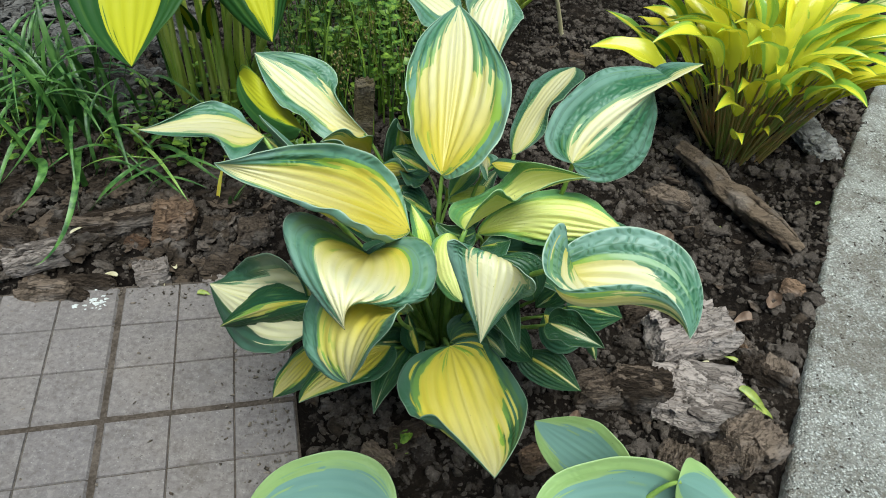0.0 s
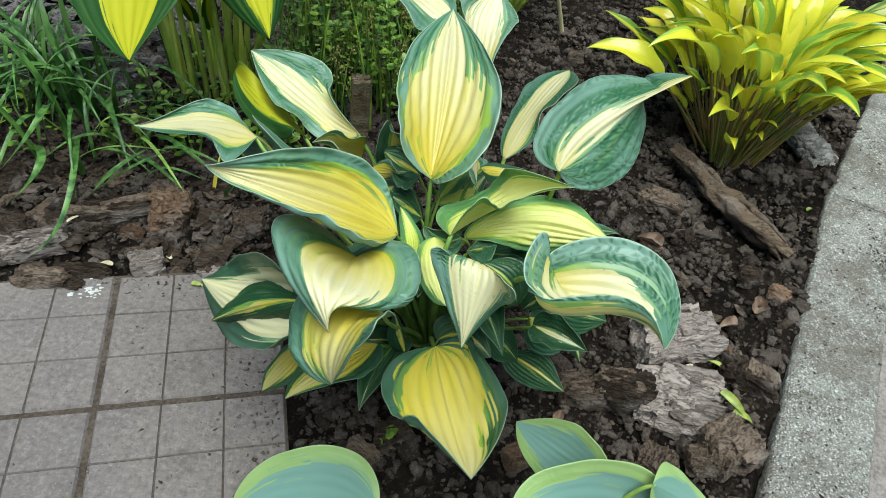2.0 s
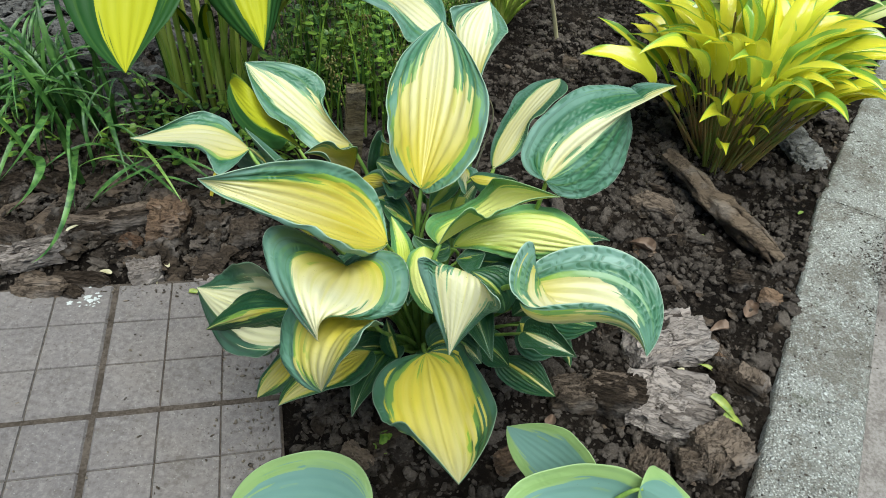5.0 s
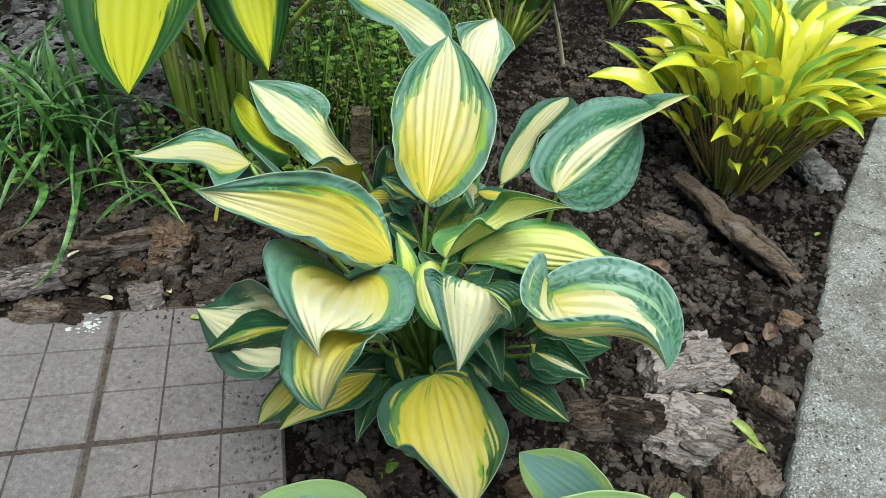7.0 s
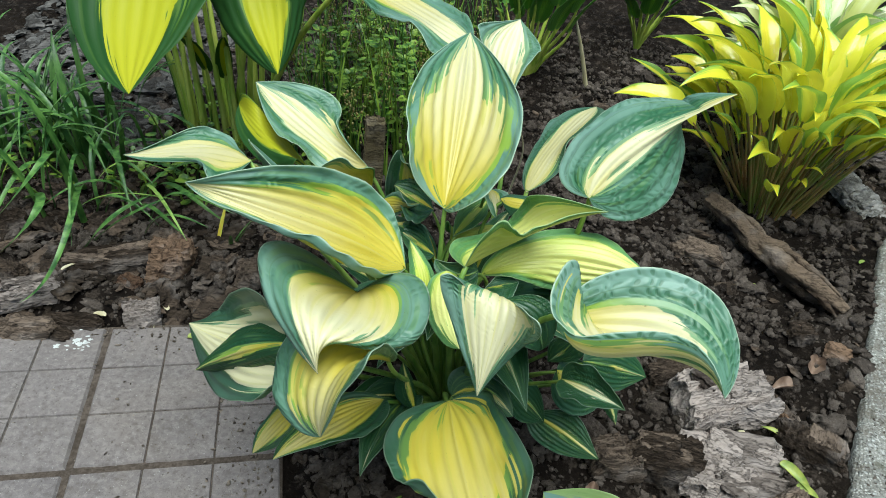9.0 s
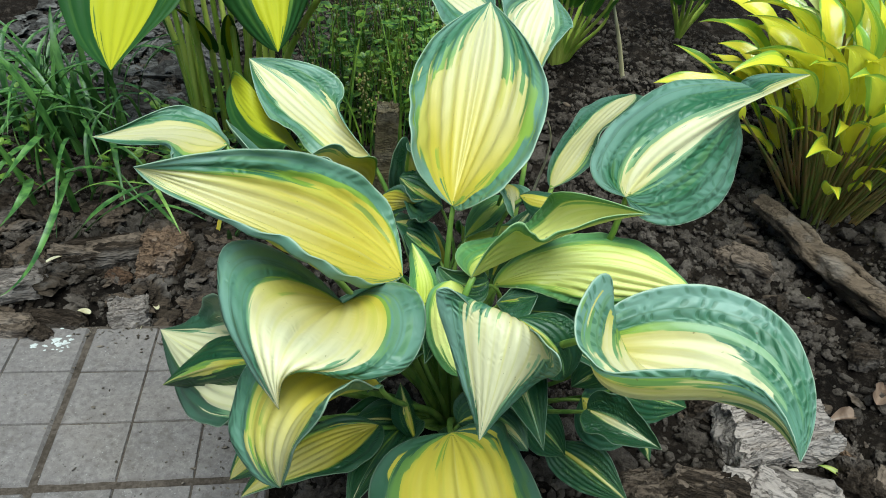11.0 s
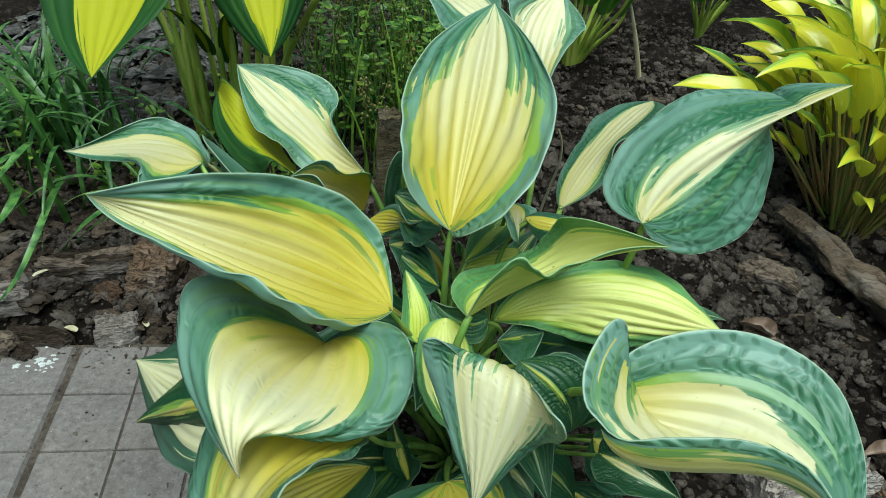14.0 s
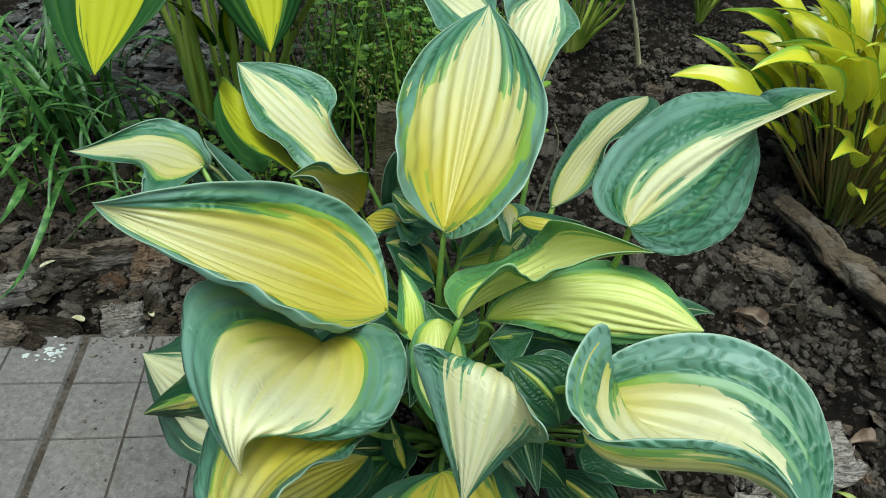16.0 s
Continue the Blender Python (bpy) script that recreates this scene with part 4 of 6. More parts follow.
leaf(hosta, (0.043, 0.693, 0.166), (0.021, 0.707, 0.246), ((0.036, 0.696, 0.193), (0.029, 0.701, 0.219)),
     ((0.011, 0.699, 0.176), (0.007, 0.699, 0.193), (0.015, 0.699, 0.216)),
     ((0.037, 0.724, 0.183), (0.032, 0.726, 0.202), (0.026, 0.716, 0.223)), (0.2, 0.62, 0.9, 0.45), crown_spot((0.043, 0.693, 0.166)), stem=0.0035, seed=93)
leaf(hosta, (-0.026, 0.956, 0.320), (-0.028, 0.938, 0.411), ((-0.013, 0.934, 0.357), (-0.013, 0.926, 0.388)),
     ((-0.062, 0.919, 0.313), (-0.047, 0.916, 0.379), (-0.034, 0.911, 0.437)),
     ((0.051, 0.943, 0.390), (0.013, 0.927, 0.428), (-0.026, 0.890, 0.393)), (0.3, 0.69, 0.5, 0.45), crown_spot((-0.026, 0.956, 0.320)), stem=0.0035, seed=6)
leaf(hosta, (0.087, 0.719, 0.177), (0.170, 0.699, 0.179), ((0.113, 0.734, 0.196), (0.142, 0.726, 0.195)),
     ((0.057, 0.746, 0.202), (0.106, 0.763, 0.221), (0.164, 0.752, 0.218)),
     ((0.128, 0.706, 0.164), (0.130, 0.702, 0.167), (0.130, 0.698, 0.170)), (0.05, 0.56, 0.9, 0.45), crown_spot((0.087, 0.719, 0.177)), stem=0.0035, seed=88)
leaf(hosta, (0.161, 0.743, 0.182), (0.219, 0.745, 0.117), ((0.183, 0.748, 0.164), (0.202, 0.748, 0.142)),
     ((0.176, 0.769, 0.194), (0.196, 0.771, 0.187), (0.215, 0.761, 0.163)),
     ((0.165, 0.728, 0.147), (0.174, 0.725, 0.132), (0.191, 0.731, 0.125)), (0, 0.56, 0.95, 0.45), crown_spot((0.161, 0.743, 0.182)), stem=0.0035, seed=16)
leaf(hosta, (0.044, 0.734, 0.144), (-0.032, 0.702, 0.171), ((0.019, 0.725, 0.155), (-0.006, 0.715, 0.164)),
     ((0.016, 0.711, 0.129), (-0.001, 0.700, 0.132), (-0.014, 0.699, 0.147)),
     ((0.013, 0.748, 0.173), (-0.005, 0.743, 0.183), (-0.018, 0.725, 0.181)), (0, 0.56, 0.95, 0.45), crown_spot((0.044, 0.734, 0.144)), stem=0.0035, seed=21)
leaf(hosta, (0.041, 0.816, 0.335), (-0.013, 0.852, 0.340), ((0.023, 0.828, 0.337), (0.005, 0.840, 0.338)),
     ((0.027, 0.857, 0.350), (0.007, 0.875, 0.352), (-0.009, 0.877, 0.348)),
     ((0.034, 0.778, 0.350), (0.023, 0.777, 0.352), (0.008, 0.799, 0.348)), (0.1, 0.5, 0.85, 0.45), crown_spot((0.041, 0.816, 0.335)), stem=0.0035, seed=15)
leaf(hosta, (0.061, 0.849, 0.345), (0.101, 0.939, 0.350), ((0.074, 0.879, 0.347), (0.088, 0.909, 0.348)),
     ((0.055, 0.882, 0.360), (0.063, 0.907, 0.362), (0.078, 0.926, 0.358)),
     ((0.089, 0.854, 0.360), (0.101, 0.867, 0.362), (0.105, 0.891, 0.358)), (0.3, 0.62, 0.4, 0.45), crown_spot((0.061, 0.849, 0.345)), stem=0.0035, material=LEAF_UNDER, depth=0.0011, seed=19)
leaf(hosta, (0.029, 0.881, 0.360), (-0.033, 0.920, 0.365), ((0.009, 0.894, 0.362), (-0.012, 0.907, 0.363)),
     ((0.003, 0.943, 0.375), (-0.012, 0.956, 0.377), (-0.024, 0.946, 0.373)),
     ((0.018, 0.815, 0.375), (0.007, 0.812, 0.377), (-0.009, 0.844, 0.373)), (0.1, 0.62, 0.8, 0.45), crown_spot((0.029, 0.881, 0.360)), stem=0.0035, seed=23)
leaf(hosta, (0.111, 0.720, 0.375), (0.149, 0.734, 0.380), ((0.124, 0.724, 0.377), (0.137, 0.729, 0.378)),
     ((0.122, 0.732, 0.390), (0.130, 0.737, 0.392), (0.137, 0.739, 0.388)),
     ((0.126, 0.678, 0.390), (0.136, 0.674, 0.392), (0.143, 0.691, 0.388)), (0, 0.5, 0.5, 1), crown_spot((0.111, 0.720, 0.375)), stem=0.0035, seed=31)
leaf(hosta, (0.140, 0.698, 0.340), (0.194, 0.739, 0.345), ((0.158, 0.711, 0.342), (0.176, 0.725, 0.343)),
     ((0.144, 0.725, 0.355), (0.157, 0.742, 0.357), (0.173, 0.749, 0.353)),
     ((0.173, 0.663, 0.355), (0.188, 0.668, 0.357), (0.195, 0.692, 0.353)), (0.1, 0.44, 0.6, 0.45), crown_spot((0.140, 0.698, 0.340)), stem=0.0035, seed=35)

# the near edge of the broad front leaf is turned under
edge = bezier([(0.204, 0.644, 0.430), (0.210, 0.749, 0.596), (0.058, 0.423, 0.320), (0.288, 0.677, 0.548), (0.325, 0.541, 0.450)], 60)[32:]
run = np.linspace(0, 1, len(edge))[:, None, None]
drop = np.linspace(0, 1, 9)[None, :, None]
turned = edge[:, None] + np.sin(np.pi * run ** 0.8) * (np.array((0.0, -0.010, -0.026)) * drop + np.array((0.0, 0.010, 0.0)) * drop ** 2) + np.array((0, -0.005, -0.001)) * np.sin(np.pi * run) ** 0.5
turned_uv = np.stack(np.broadcast_arrays(run[..., 0], 0.985 - 0.25 * drop[..., 0]), -1)
part("turned_edge", pattern(sheet("turned_edge", turned, turned_uv), len(edge), 9, ((0.8, 0.85, 0.55), (0.8, 0.85, 0.55)), (0.55, 0.3, 0.1)), LEAF, broad_leaf, colour=(1, 0.27, 0.2, 0.2))

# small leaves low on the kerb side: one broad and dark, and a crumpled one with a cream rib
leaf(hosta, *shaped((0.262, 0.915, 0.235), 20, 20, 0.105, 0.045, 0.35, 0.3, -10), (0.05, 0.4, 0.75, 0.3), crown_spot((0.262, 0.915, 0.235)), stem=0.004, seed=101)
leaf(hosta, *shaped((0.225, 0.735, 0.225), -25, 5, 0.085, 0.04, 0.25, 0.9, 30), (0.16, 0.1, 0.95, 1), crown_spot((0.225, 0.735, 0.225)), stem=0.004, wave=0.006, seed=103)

# young and hidden inner leaves of the same plant; their dark greens include the clump's shade
rng = random.Random(11)
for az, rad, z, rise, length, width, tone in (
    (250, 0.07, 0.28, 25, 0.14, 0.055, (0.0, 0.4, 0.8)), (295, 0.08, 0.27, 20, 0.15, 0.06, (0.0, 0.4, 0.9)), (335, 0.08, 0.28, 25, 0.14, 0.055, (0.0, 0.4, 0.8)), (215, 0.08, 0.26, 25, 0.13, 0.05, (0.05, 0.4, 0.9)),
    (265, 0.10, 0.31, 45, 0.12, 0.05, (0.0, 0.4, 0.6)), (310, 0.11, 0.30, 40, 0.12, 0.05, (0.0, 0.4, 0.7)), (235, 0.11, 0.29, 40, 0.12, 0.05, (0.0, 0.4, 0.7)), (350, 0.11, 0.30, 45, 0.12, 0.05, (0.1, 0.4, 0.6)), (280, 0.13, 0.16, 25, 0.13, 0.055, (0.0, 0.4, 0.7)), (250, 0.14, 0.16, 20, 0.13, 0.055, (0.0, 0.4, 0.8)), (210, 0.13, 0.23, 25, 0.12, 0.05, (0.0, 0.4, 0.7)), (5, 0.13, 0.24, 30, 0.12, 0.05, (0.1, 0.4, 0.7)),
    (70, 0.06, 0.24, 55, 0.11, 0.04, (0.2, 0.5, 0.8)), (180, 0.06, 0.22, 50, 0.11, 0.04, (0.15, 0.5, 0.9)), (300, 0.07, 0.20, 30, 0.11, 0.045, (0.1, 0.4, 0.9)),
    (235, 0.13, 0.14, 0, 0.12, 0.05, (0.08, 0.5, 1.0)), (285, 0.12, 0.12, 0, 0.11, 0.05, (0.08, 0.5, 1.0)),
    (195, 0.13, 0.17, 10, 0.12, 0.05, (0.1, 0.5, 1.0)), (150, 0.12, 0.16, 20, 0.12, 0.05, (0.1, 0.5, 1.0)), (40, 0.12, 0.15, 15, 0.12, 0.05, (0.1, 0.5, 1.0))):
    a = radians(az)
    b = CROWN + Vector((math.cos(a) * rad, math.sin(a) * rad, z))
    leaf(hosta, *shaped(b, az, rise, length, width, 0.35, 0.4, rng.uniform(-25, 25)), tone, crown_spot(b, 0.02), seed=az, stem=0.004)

# hosta behind, with broad green leaves and yellow hearts
CROWN2 = Vector((-0.57, 1.57, -0.01))
hosta2 = thing("hosta", "tall hosta with dark green leaves and yellow hearts", "plant", CROWN2)
leaf(hosta2, (-0.540, 1.325, 0.577), (-0.478, 1.040, 0.389), ((-0.554, 1.281, 0.464), (-0.537, 1.185, 0.402)),
     ((-0.696, 1.320, 0.586), (-0.727, 1.262, 0.474), (-0.668, 1.165, 0.360)),
     ((-0.391, 1.302, 0.556), (-0.381, 1.272, 0.506), (-0.429, 1.228, 0.455)), (0.5, 0.44, 0.3, 0.45), CROWN2 + Vector((-0.05, -0.03, 0)), LEAF_GREEN, stem=0.0072, depth=0.0006, stalk_of=STALK_LIGHT, seed=25)
leaf(hosta2, (-0.375, 1.396, 0.545), (-0.282, 1.169, 0.389), ((-0.371, 1.349, 0.463), (-0.324, 1.278, 0.413)),
     ((-0.516, 1.341, 0.519), (-0.495, 1.334, 0.452), (-0.390, 1.279, 0.342)),
     ((-0.288, 1.498, 0.513), (-0.308, 1.467, 0.443), (-0.299, 1.364, 0.369)), (0.4, 0.5, 0.6, 0.45), CROWN2 + Vector((0.02, -0.03, 0)), LEAF_GREEN, stem=0.0072, depth=0.0006, stalk_of=STALK_LIGHT, seed=30)
leaf(hosta2, (-0.179, 1.295, 0.528), (0.052, 1.039, 0.524), ((-0.081, 1.220, 0.510), (0.003, 1.141, 0.511)),
     ((-0.084, 1.071, 0.442), (0.009, 1.065, 0.666), (-0.055, 0.958, 0.492)),
     ((-0.074, 1.325, 0.537), (-0.004, 1.285, 0.467), (0.039, 1.245, 0.529)), (0.5, 0.25, 0.15, 0.45), CROWN2 + Vector((0.07, -0.03, 0)), stem=0.0072, depth=0.0006, stalk_of=STALK_LIGHT, seed=20)
rng = random.Random(5)
for az, rad, z, rise, length, width in ((200, 0.16, 0.40, 40, 0.26, 0.10), (120, 0.15, 0.50, 45, 0.28, 0.10), (60, 0.15, 0.5, 40, 0.26, 0.10), (20, 0.2, 0.5, 30, 0.26, 0.09), (260, 0.06, 0.22, 75, 0.16, 0.035), (300, 0.05, 0.2, 80, 0.15, 0.03), (215, 0.13, 0.52, 60, 0.24, 0.09), (250, 0.09, 0.55, 75, 0.22, 0.08), (305, 0.11, 0.55, 65, 0.24, 0.09), (350, 0.14, 0.52, 55, 0.24, 0.09), (318, 0.17, 0.5, 50, 0.24, 0.085), (10, 0.16, 0.55, 50, 0.24, 0.09), (195, 0.17, 0.5, 50, 0.24, 0.09), (230, 0.10, 0.46, 60, 0.24, 0.09), (280, 0.08, 0.48, 70, 0.22, 0.09), (330, 0.10, 0.5, 60, 0.24, 0.09), (180, 0.12, 0.5, 60, 0.24, 0.09), (150, 0.1, 0.5, 60, 0.24, 0.09)):
    a = radians(az)
    b = CROWN2 + Vector((math.cos(a) * rad, math.sin(a) * rad, z))
    leaf(hosta2, *shaped(b, az, rise, length, width, 0.5, 0.3), (0.36, 0.5, 0.5), CROWN2 + Vector((math.cos(a), math.sin(a), 0)) * (0.05 + 0.045 * (az % 7) / 6), LEAF_GREEN, seed=az, stem=0.0072, depth=0.0006, stalk_of=STALK_LIGHT)

# low bluish hosta by the slabs, and another near the kerb side
for crown, names, label in ((Vector((-0.02, 0.42, -0.015)), "A", "young blue-green hosta with pale green leaf edges beside the slabs"), (Vector((0.33, 0.50, -0.01)), "B", "low blue-green hosta with pale green leaf edges")):
    low = thing("hosta", label, "plant", crown)
    if names == "A":
        leaf(low, (0.038, 0.488, 0.055), (-0.184, 0.488, -0.017), ((-0.034, 0.515, 0.041), (-0.108, 0.512, 0.015)),
             ((0.013, 0.437, -0.028), (-0.043, 0.426, -0.031), (-0.111, 0.426, -0.020)),
             ((0.045, 0.591, 0.104), (-0.059, 0.592, 0.106), (-0.189, 0.556, 0.070)), (0.7, 0.3, 0.3, 0.45), crown, LEAF_BLUE, seed=18, depth=0.0004)
    else:
        leaf(low, (0.346, 0.527, 0.158), (0.214, 0.608, 0.163), ((0.303, 0.556, 0.159), (0.259, 0.583, 0.160)),
             ((0.340, 0.495, 0.114), (0.281, 0.530, 0.108), (0.215, 0.564, 0.117)),
             ((0.349, 0.547, 0.206), (0.287, 0.597, 0.221), (0.282, 0.606, 0.205)), (0.66, 0.3, 0.3, 0.45), crown, LEAF_BLUE, seed=22, depth=0.0004)
        leaf(low, (0.427, 0.494, 0.093), (0.209, 0.454, 0.179), ((0.359, 0.507, 0.133), (0.285, 0.490, 0.159)),
             ((0.364, 0.386, 0.103), (0.291, 0.395, 0.102), (0.231, 0.427, 0.111)),
             ((0.460, 0.557, 0.215), (0.334, 0.557, 0.243), (0.185, 0.526, 0.216)), (0.72, 0.3, 0.3, 0.45), crown, LEAF_BLUE, seed=26, depth=0.0004)
        leaf(low, (0.386, 0.521, 0.203), (0.500, 0.507, 0.136), ((0.425, 0.519, 0.184), (0.463, 0.513, 0.161)),
             ((0.406, 0.574, 0.219), (0.407, 0.560, 0.187), (0.472, 0.540, 0.179)),
             ((0.383, 0.497, 0.153), (0.412, 0.487, 0.150), (0.453, 0.488, 0.152)), (0.6, 0.3, 0.3, 0.45), crown, LEAF_BLUE, seed=30, depth=0.0004)

# golden narrow-leaved hosta: each stalk runs on into a long blade that arches over to its tip
def strap_meshes(count, seed, stalk, blade, half_width, start, over):
    """Blade and stalk pairs that start at the origin and arch along +x, from upright to low."""
    r, out = random.Random(seed), []
    for k in range(count):
        f = k / (count - 1)
        sl, bl, w = r.uniform(*stalk) * (1.08 - 0.3 * f), r.uniform(*blade), r.uniform(*half_width)
        a0 = radians(start[0] + (start[1] - start[0]) * f + r.uniform(-3, 3))
        a1 = a0 + radians(r.uniform(4, 14))
        a2 = radians(r.uniform(*over)) + 0.5 * a0
        n, nb = 12, 22
        turn = np.concatenate([np.linspace(a0, a1, n), a1 + (a2 - a1) * np.linspace(0, 1, nb) ** 1.25])
        step = np.concatenate([np.full(n, sl / n), np.full(nb, bl / nb)])
        drift = np.cumsum(np.concatenate([np.zeros(n), np.full(nb, r.uniform(-0.35, 0.35) / nb)]))
        x, z = np.cumsum(np.sin(turn) * step), np.cumsum(np.cos(turn) * step)
        y = np.cumsum(np.sin(drift) * step)
        line = np.stack([x, y, z], 1)
        b, way = line[n - 1:], turn[n - 1:]
        u = np.linspace(0, 1, len(b))
        wide = w * np.maximum(0.08 * (1 - u), np.sin(np.pi * np.clip(u, 0, 1) ** 0.72) ** 0.85 * (1 - 0.25 * u))
        wide[-1] = 0.0003
        normal = np.stack([-np.cos(way), 0 * way, np.sin(way)], 1)
        roll = r.uniform(-0.5, 0.5) * np.linspace(0.3, 1, len(b))
        side = np.stack([normal[:, 0] * np.sin(roll), np.cos(roll), normal[:, 2] * np.sin(roll)], 1)
        normal = np.stack([normal[:, 0] * np.cos(roll), -np.sin(roll), normal[:, 2] * np.cos(roll)], 1)
        v = np.linspace(-1, 1, 15)[None, :, None]
        keel = r.uniform(0.25, 0.55)
        ph = r.uniform(0, 6)
        wave = 0.16 * np.abs(v) ** 2 * np.sin(u[:, None, None] * r.uniform(11, 17) + ph + 1.4 * v)
        ridge = 0.035 * np.cos(np.abs(v) * 3 * 6.2832)
        lift = (keel * np.abs(v) ** 1.3 + wave + ridge) * wide[:, None, None]
        grid = b[:, None] + side[:, None] * v * wide[:, None, None] + normal[:, None] * lift
        uv = np.stack(np.broadcast_arrays(u[:, None], v[..., 0] * 0.5 + 0.5), -1)
        stem = tube([tuple(p) for p in (np.zeros(3), line[n // 3], line[2 * n // 3], line[n])], (0.0036, 0.0029, 0.0026), 10, 6)
        out.append((pattern(sheet("blade", grid, uv), len(b), 15), stem))
    return out


def strap_plant(place, label, count, variants, material, stem, spread, seed, bare=None, size=1.0):
    """A clump of arching leaves; towards the azimuth `bare` its leaves stay short and few."""
    plant = thing("hosta", label, "plant", place)
    r = random.Random(seed)
    for k in range(count):
        f = (k + 0.5) / count
        az = k * 2.39996 + r.uniform(-0.3, 0.3)
        scale = size * (r.uniform(0.85, 1.1) if r.random() > 0.14 else r.uniform(0.45, 0.7))
        if bare is not None:
            front = max(0.0, math.cos(az - bare))
            if front > 0.1 and f > 0.36 and r.random() < 0.96:
                continue
            scale *= 1 - (0.5 if front > 0.1 and f > 0.36 else 0.12) * front
            away = max(0.0, math.cos(az - bare + 1.2))
            scale *= 1 + 0.16 * away
            f *= 1 - 0.6 * max(0.0, math.cos(az - bare - 1.45)) ** 2
        blade, tub = variants[min(len(variants) - 1, int(f * len(variants)))]
        start = Vector((math.cos(az), math.sin(az), 0)) * spread * math.sqrt(f) * r.uniform(0.5, 1.1)
        ob = new("leaf", blade)
        ob.parent = plant
        ob.matrix_basis = Matrix.Translation(start) @ pose(0, 0, 0, r.uniform(-9, 9), r.uniform(-5, 4), math.degrees(az)) @ Matrix.Scale(scale, 4)
        ob.color = (r.choice((0.45, 0.85, 0.95, 1.1)), r.uniform(0.1, 0.9), r.uniform(0.0, 0.4), 0.2)
        st = new("stalk", tub)
        st.parent = ob
        for o, mat in ((ob, material), (st, stem)):
            if not o.data.materials:
                o.data.materials.append(mat)
                o.data.shade_smooth()
    return plant


GOLD = strap_meshes(28, 3, (0.19, 0.31), (0.16, 0.235), (0.025, 0.036), (2, 40), (76, 108))
strap_plant((0.755, 1.555, 0.0), "golden narrow-leaved hosta clump with green leaf edges", 175, GOLD, LEAF_GOLD, STALK_TAN, 0.10, 8, radians(-112))
PALE = strap_meshes(12, 21, (0.22, 0.32), (0.18, 0.25), (0.024, 0.034), (2, 24), (50, 110))
strap_plant((0.90, 1.98, 0.0), "pale cream and green narrow-leaved hosta behind the golden one", 60, PALE, LEAF_SILVER, STALK, 0.06, 9)

# hosta far behind: stalks and broad leaves
far = thing("hosta", "small green hosta with upright stalks farther back", "plant", (0.15, 2.16, 0.0))
rng = random.Random(2)
for az, rad, z in ((190, 0.09, 0.17), (225, 0.07, 0.20), (250, 0.05, 0.22), (285, 0.06, 0.19), (310, 0.10, 0.18), (340, 0.12, 0.17), (20, 0.08, 0.22), (90, 0.08, 0.24), (150, 0.1, 0.2), (205, 0.12, 0.24), (240, 0.1, 0.27), (270, 0.09, 0.28), (300, 0.12, 0.26), (325, 0.14, 0.24), (5, 0.12, 0.27), (50, 0.1, 0.28)):
    a = radians(az)
    b = Vector((0.15 + math.cos(a) * rad, 2.16 + math.sin(a) * rad, z))
    leaf(far, *shaped(b, az, 70, 0.17, 0.055, 0.3, 0.3), (0.2, 0.6, 0.4), (0.15 + math.cos(a) * 0.02, 2.16 + math.sin(a) * 0.02, 0.0), LEAF_PLAIN, seed=az, stem=0.006, stalk_of=STALK_LIGHT)
far = thing("hosta", "green hosta shoots at the back of the bed", "plant", (0.52, 2.45, 0.0))
for az, rad, z in ((220, 0.05, 0.13), (270, 0.05, 0.15), (330, 0.06, 0.14), (60, 0.05, 0.18), (200, 0.07, 0.17), (245, 0.06, 0.19), (300, 0.07, 0.2), (0, 0.07, 0.18)):
    a = radians(az)
    b = Vector((0.52 + math.cos(a) * rad, 2.45 + math.sin(a) * rad, z))
    leaf(far, *shaped(b, az, 60, 0.17, 0.05, 0.3, 0.3), (0.15, 0.6, 0.6), (0.52, 2.45, 0.0), LEAF_PLAIN, seed=az, stem=0.006, stalk_of=STALK_LIGHT)

# grass clump
grass = thing("grass_clump", "clump of narrow dark green arching grass leaves", "grass", (-0.93, 1.40, 0.0))
rng = random.Random(17)
for k in range(105):
    az = rng.uniform(0, 6.283)
    out = Vector((math.cos(az), math.sin(az), 0))
    root = Vector((-0.93, 1.40, -0.01)) + Vector((rng.gauss(0, 0.13), rng.gauss(0, 0.10), 0))
    lean, l, w = rng.uniform(0.1, 1.0), rng.uniform(0.22, 0.46), rng.uniform(0.0035, 0.0085)
    p = [root, root + Vector((0, 0, 1)) * l * 0.45 + out * l * 0.1 * lean, root + Vector((0, 0, 1)) * l * (0.85 - 0.5 * lean) + out * l * 0.5 * lean, root + Vector((0, 0, 1)) * l * (0.95 - 0.95 * lean) + out * l * (0.25 + 0.65 * lean)]
    p[3].z = max(p[3].z, 0.01)
    line = bezier(p, 12)
    s = np.array([-out.y, out.x, 0])
    taper = w * np.clip(1.05 - np.linspace(0, 1, 12) ** 3, 0.05, 1)[:, None]
    fold = np.array([0, 0, 1]) * taper * 0.5
    part("blade", sheet("blade", np.stack([line - s * taper + fold, line, line + s * taper + fold], 1)), GRASS, grass)


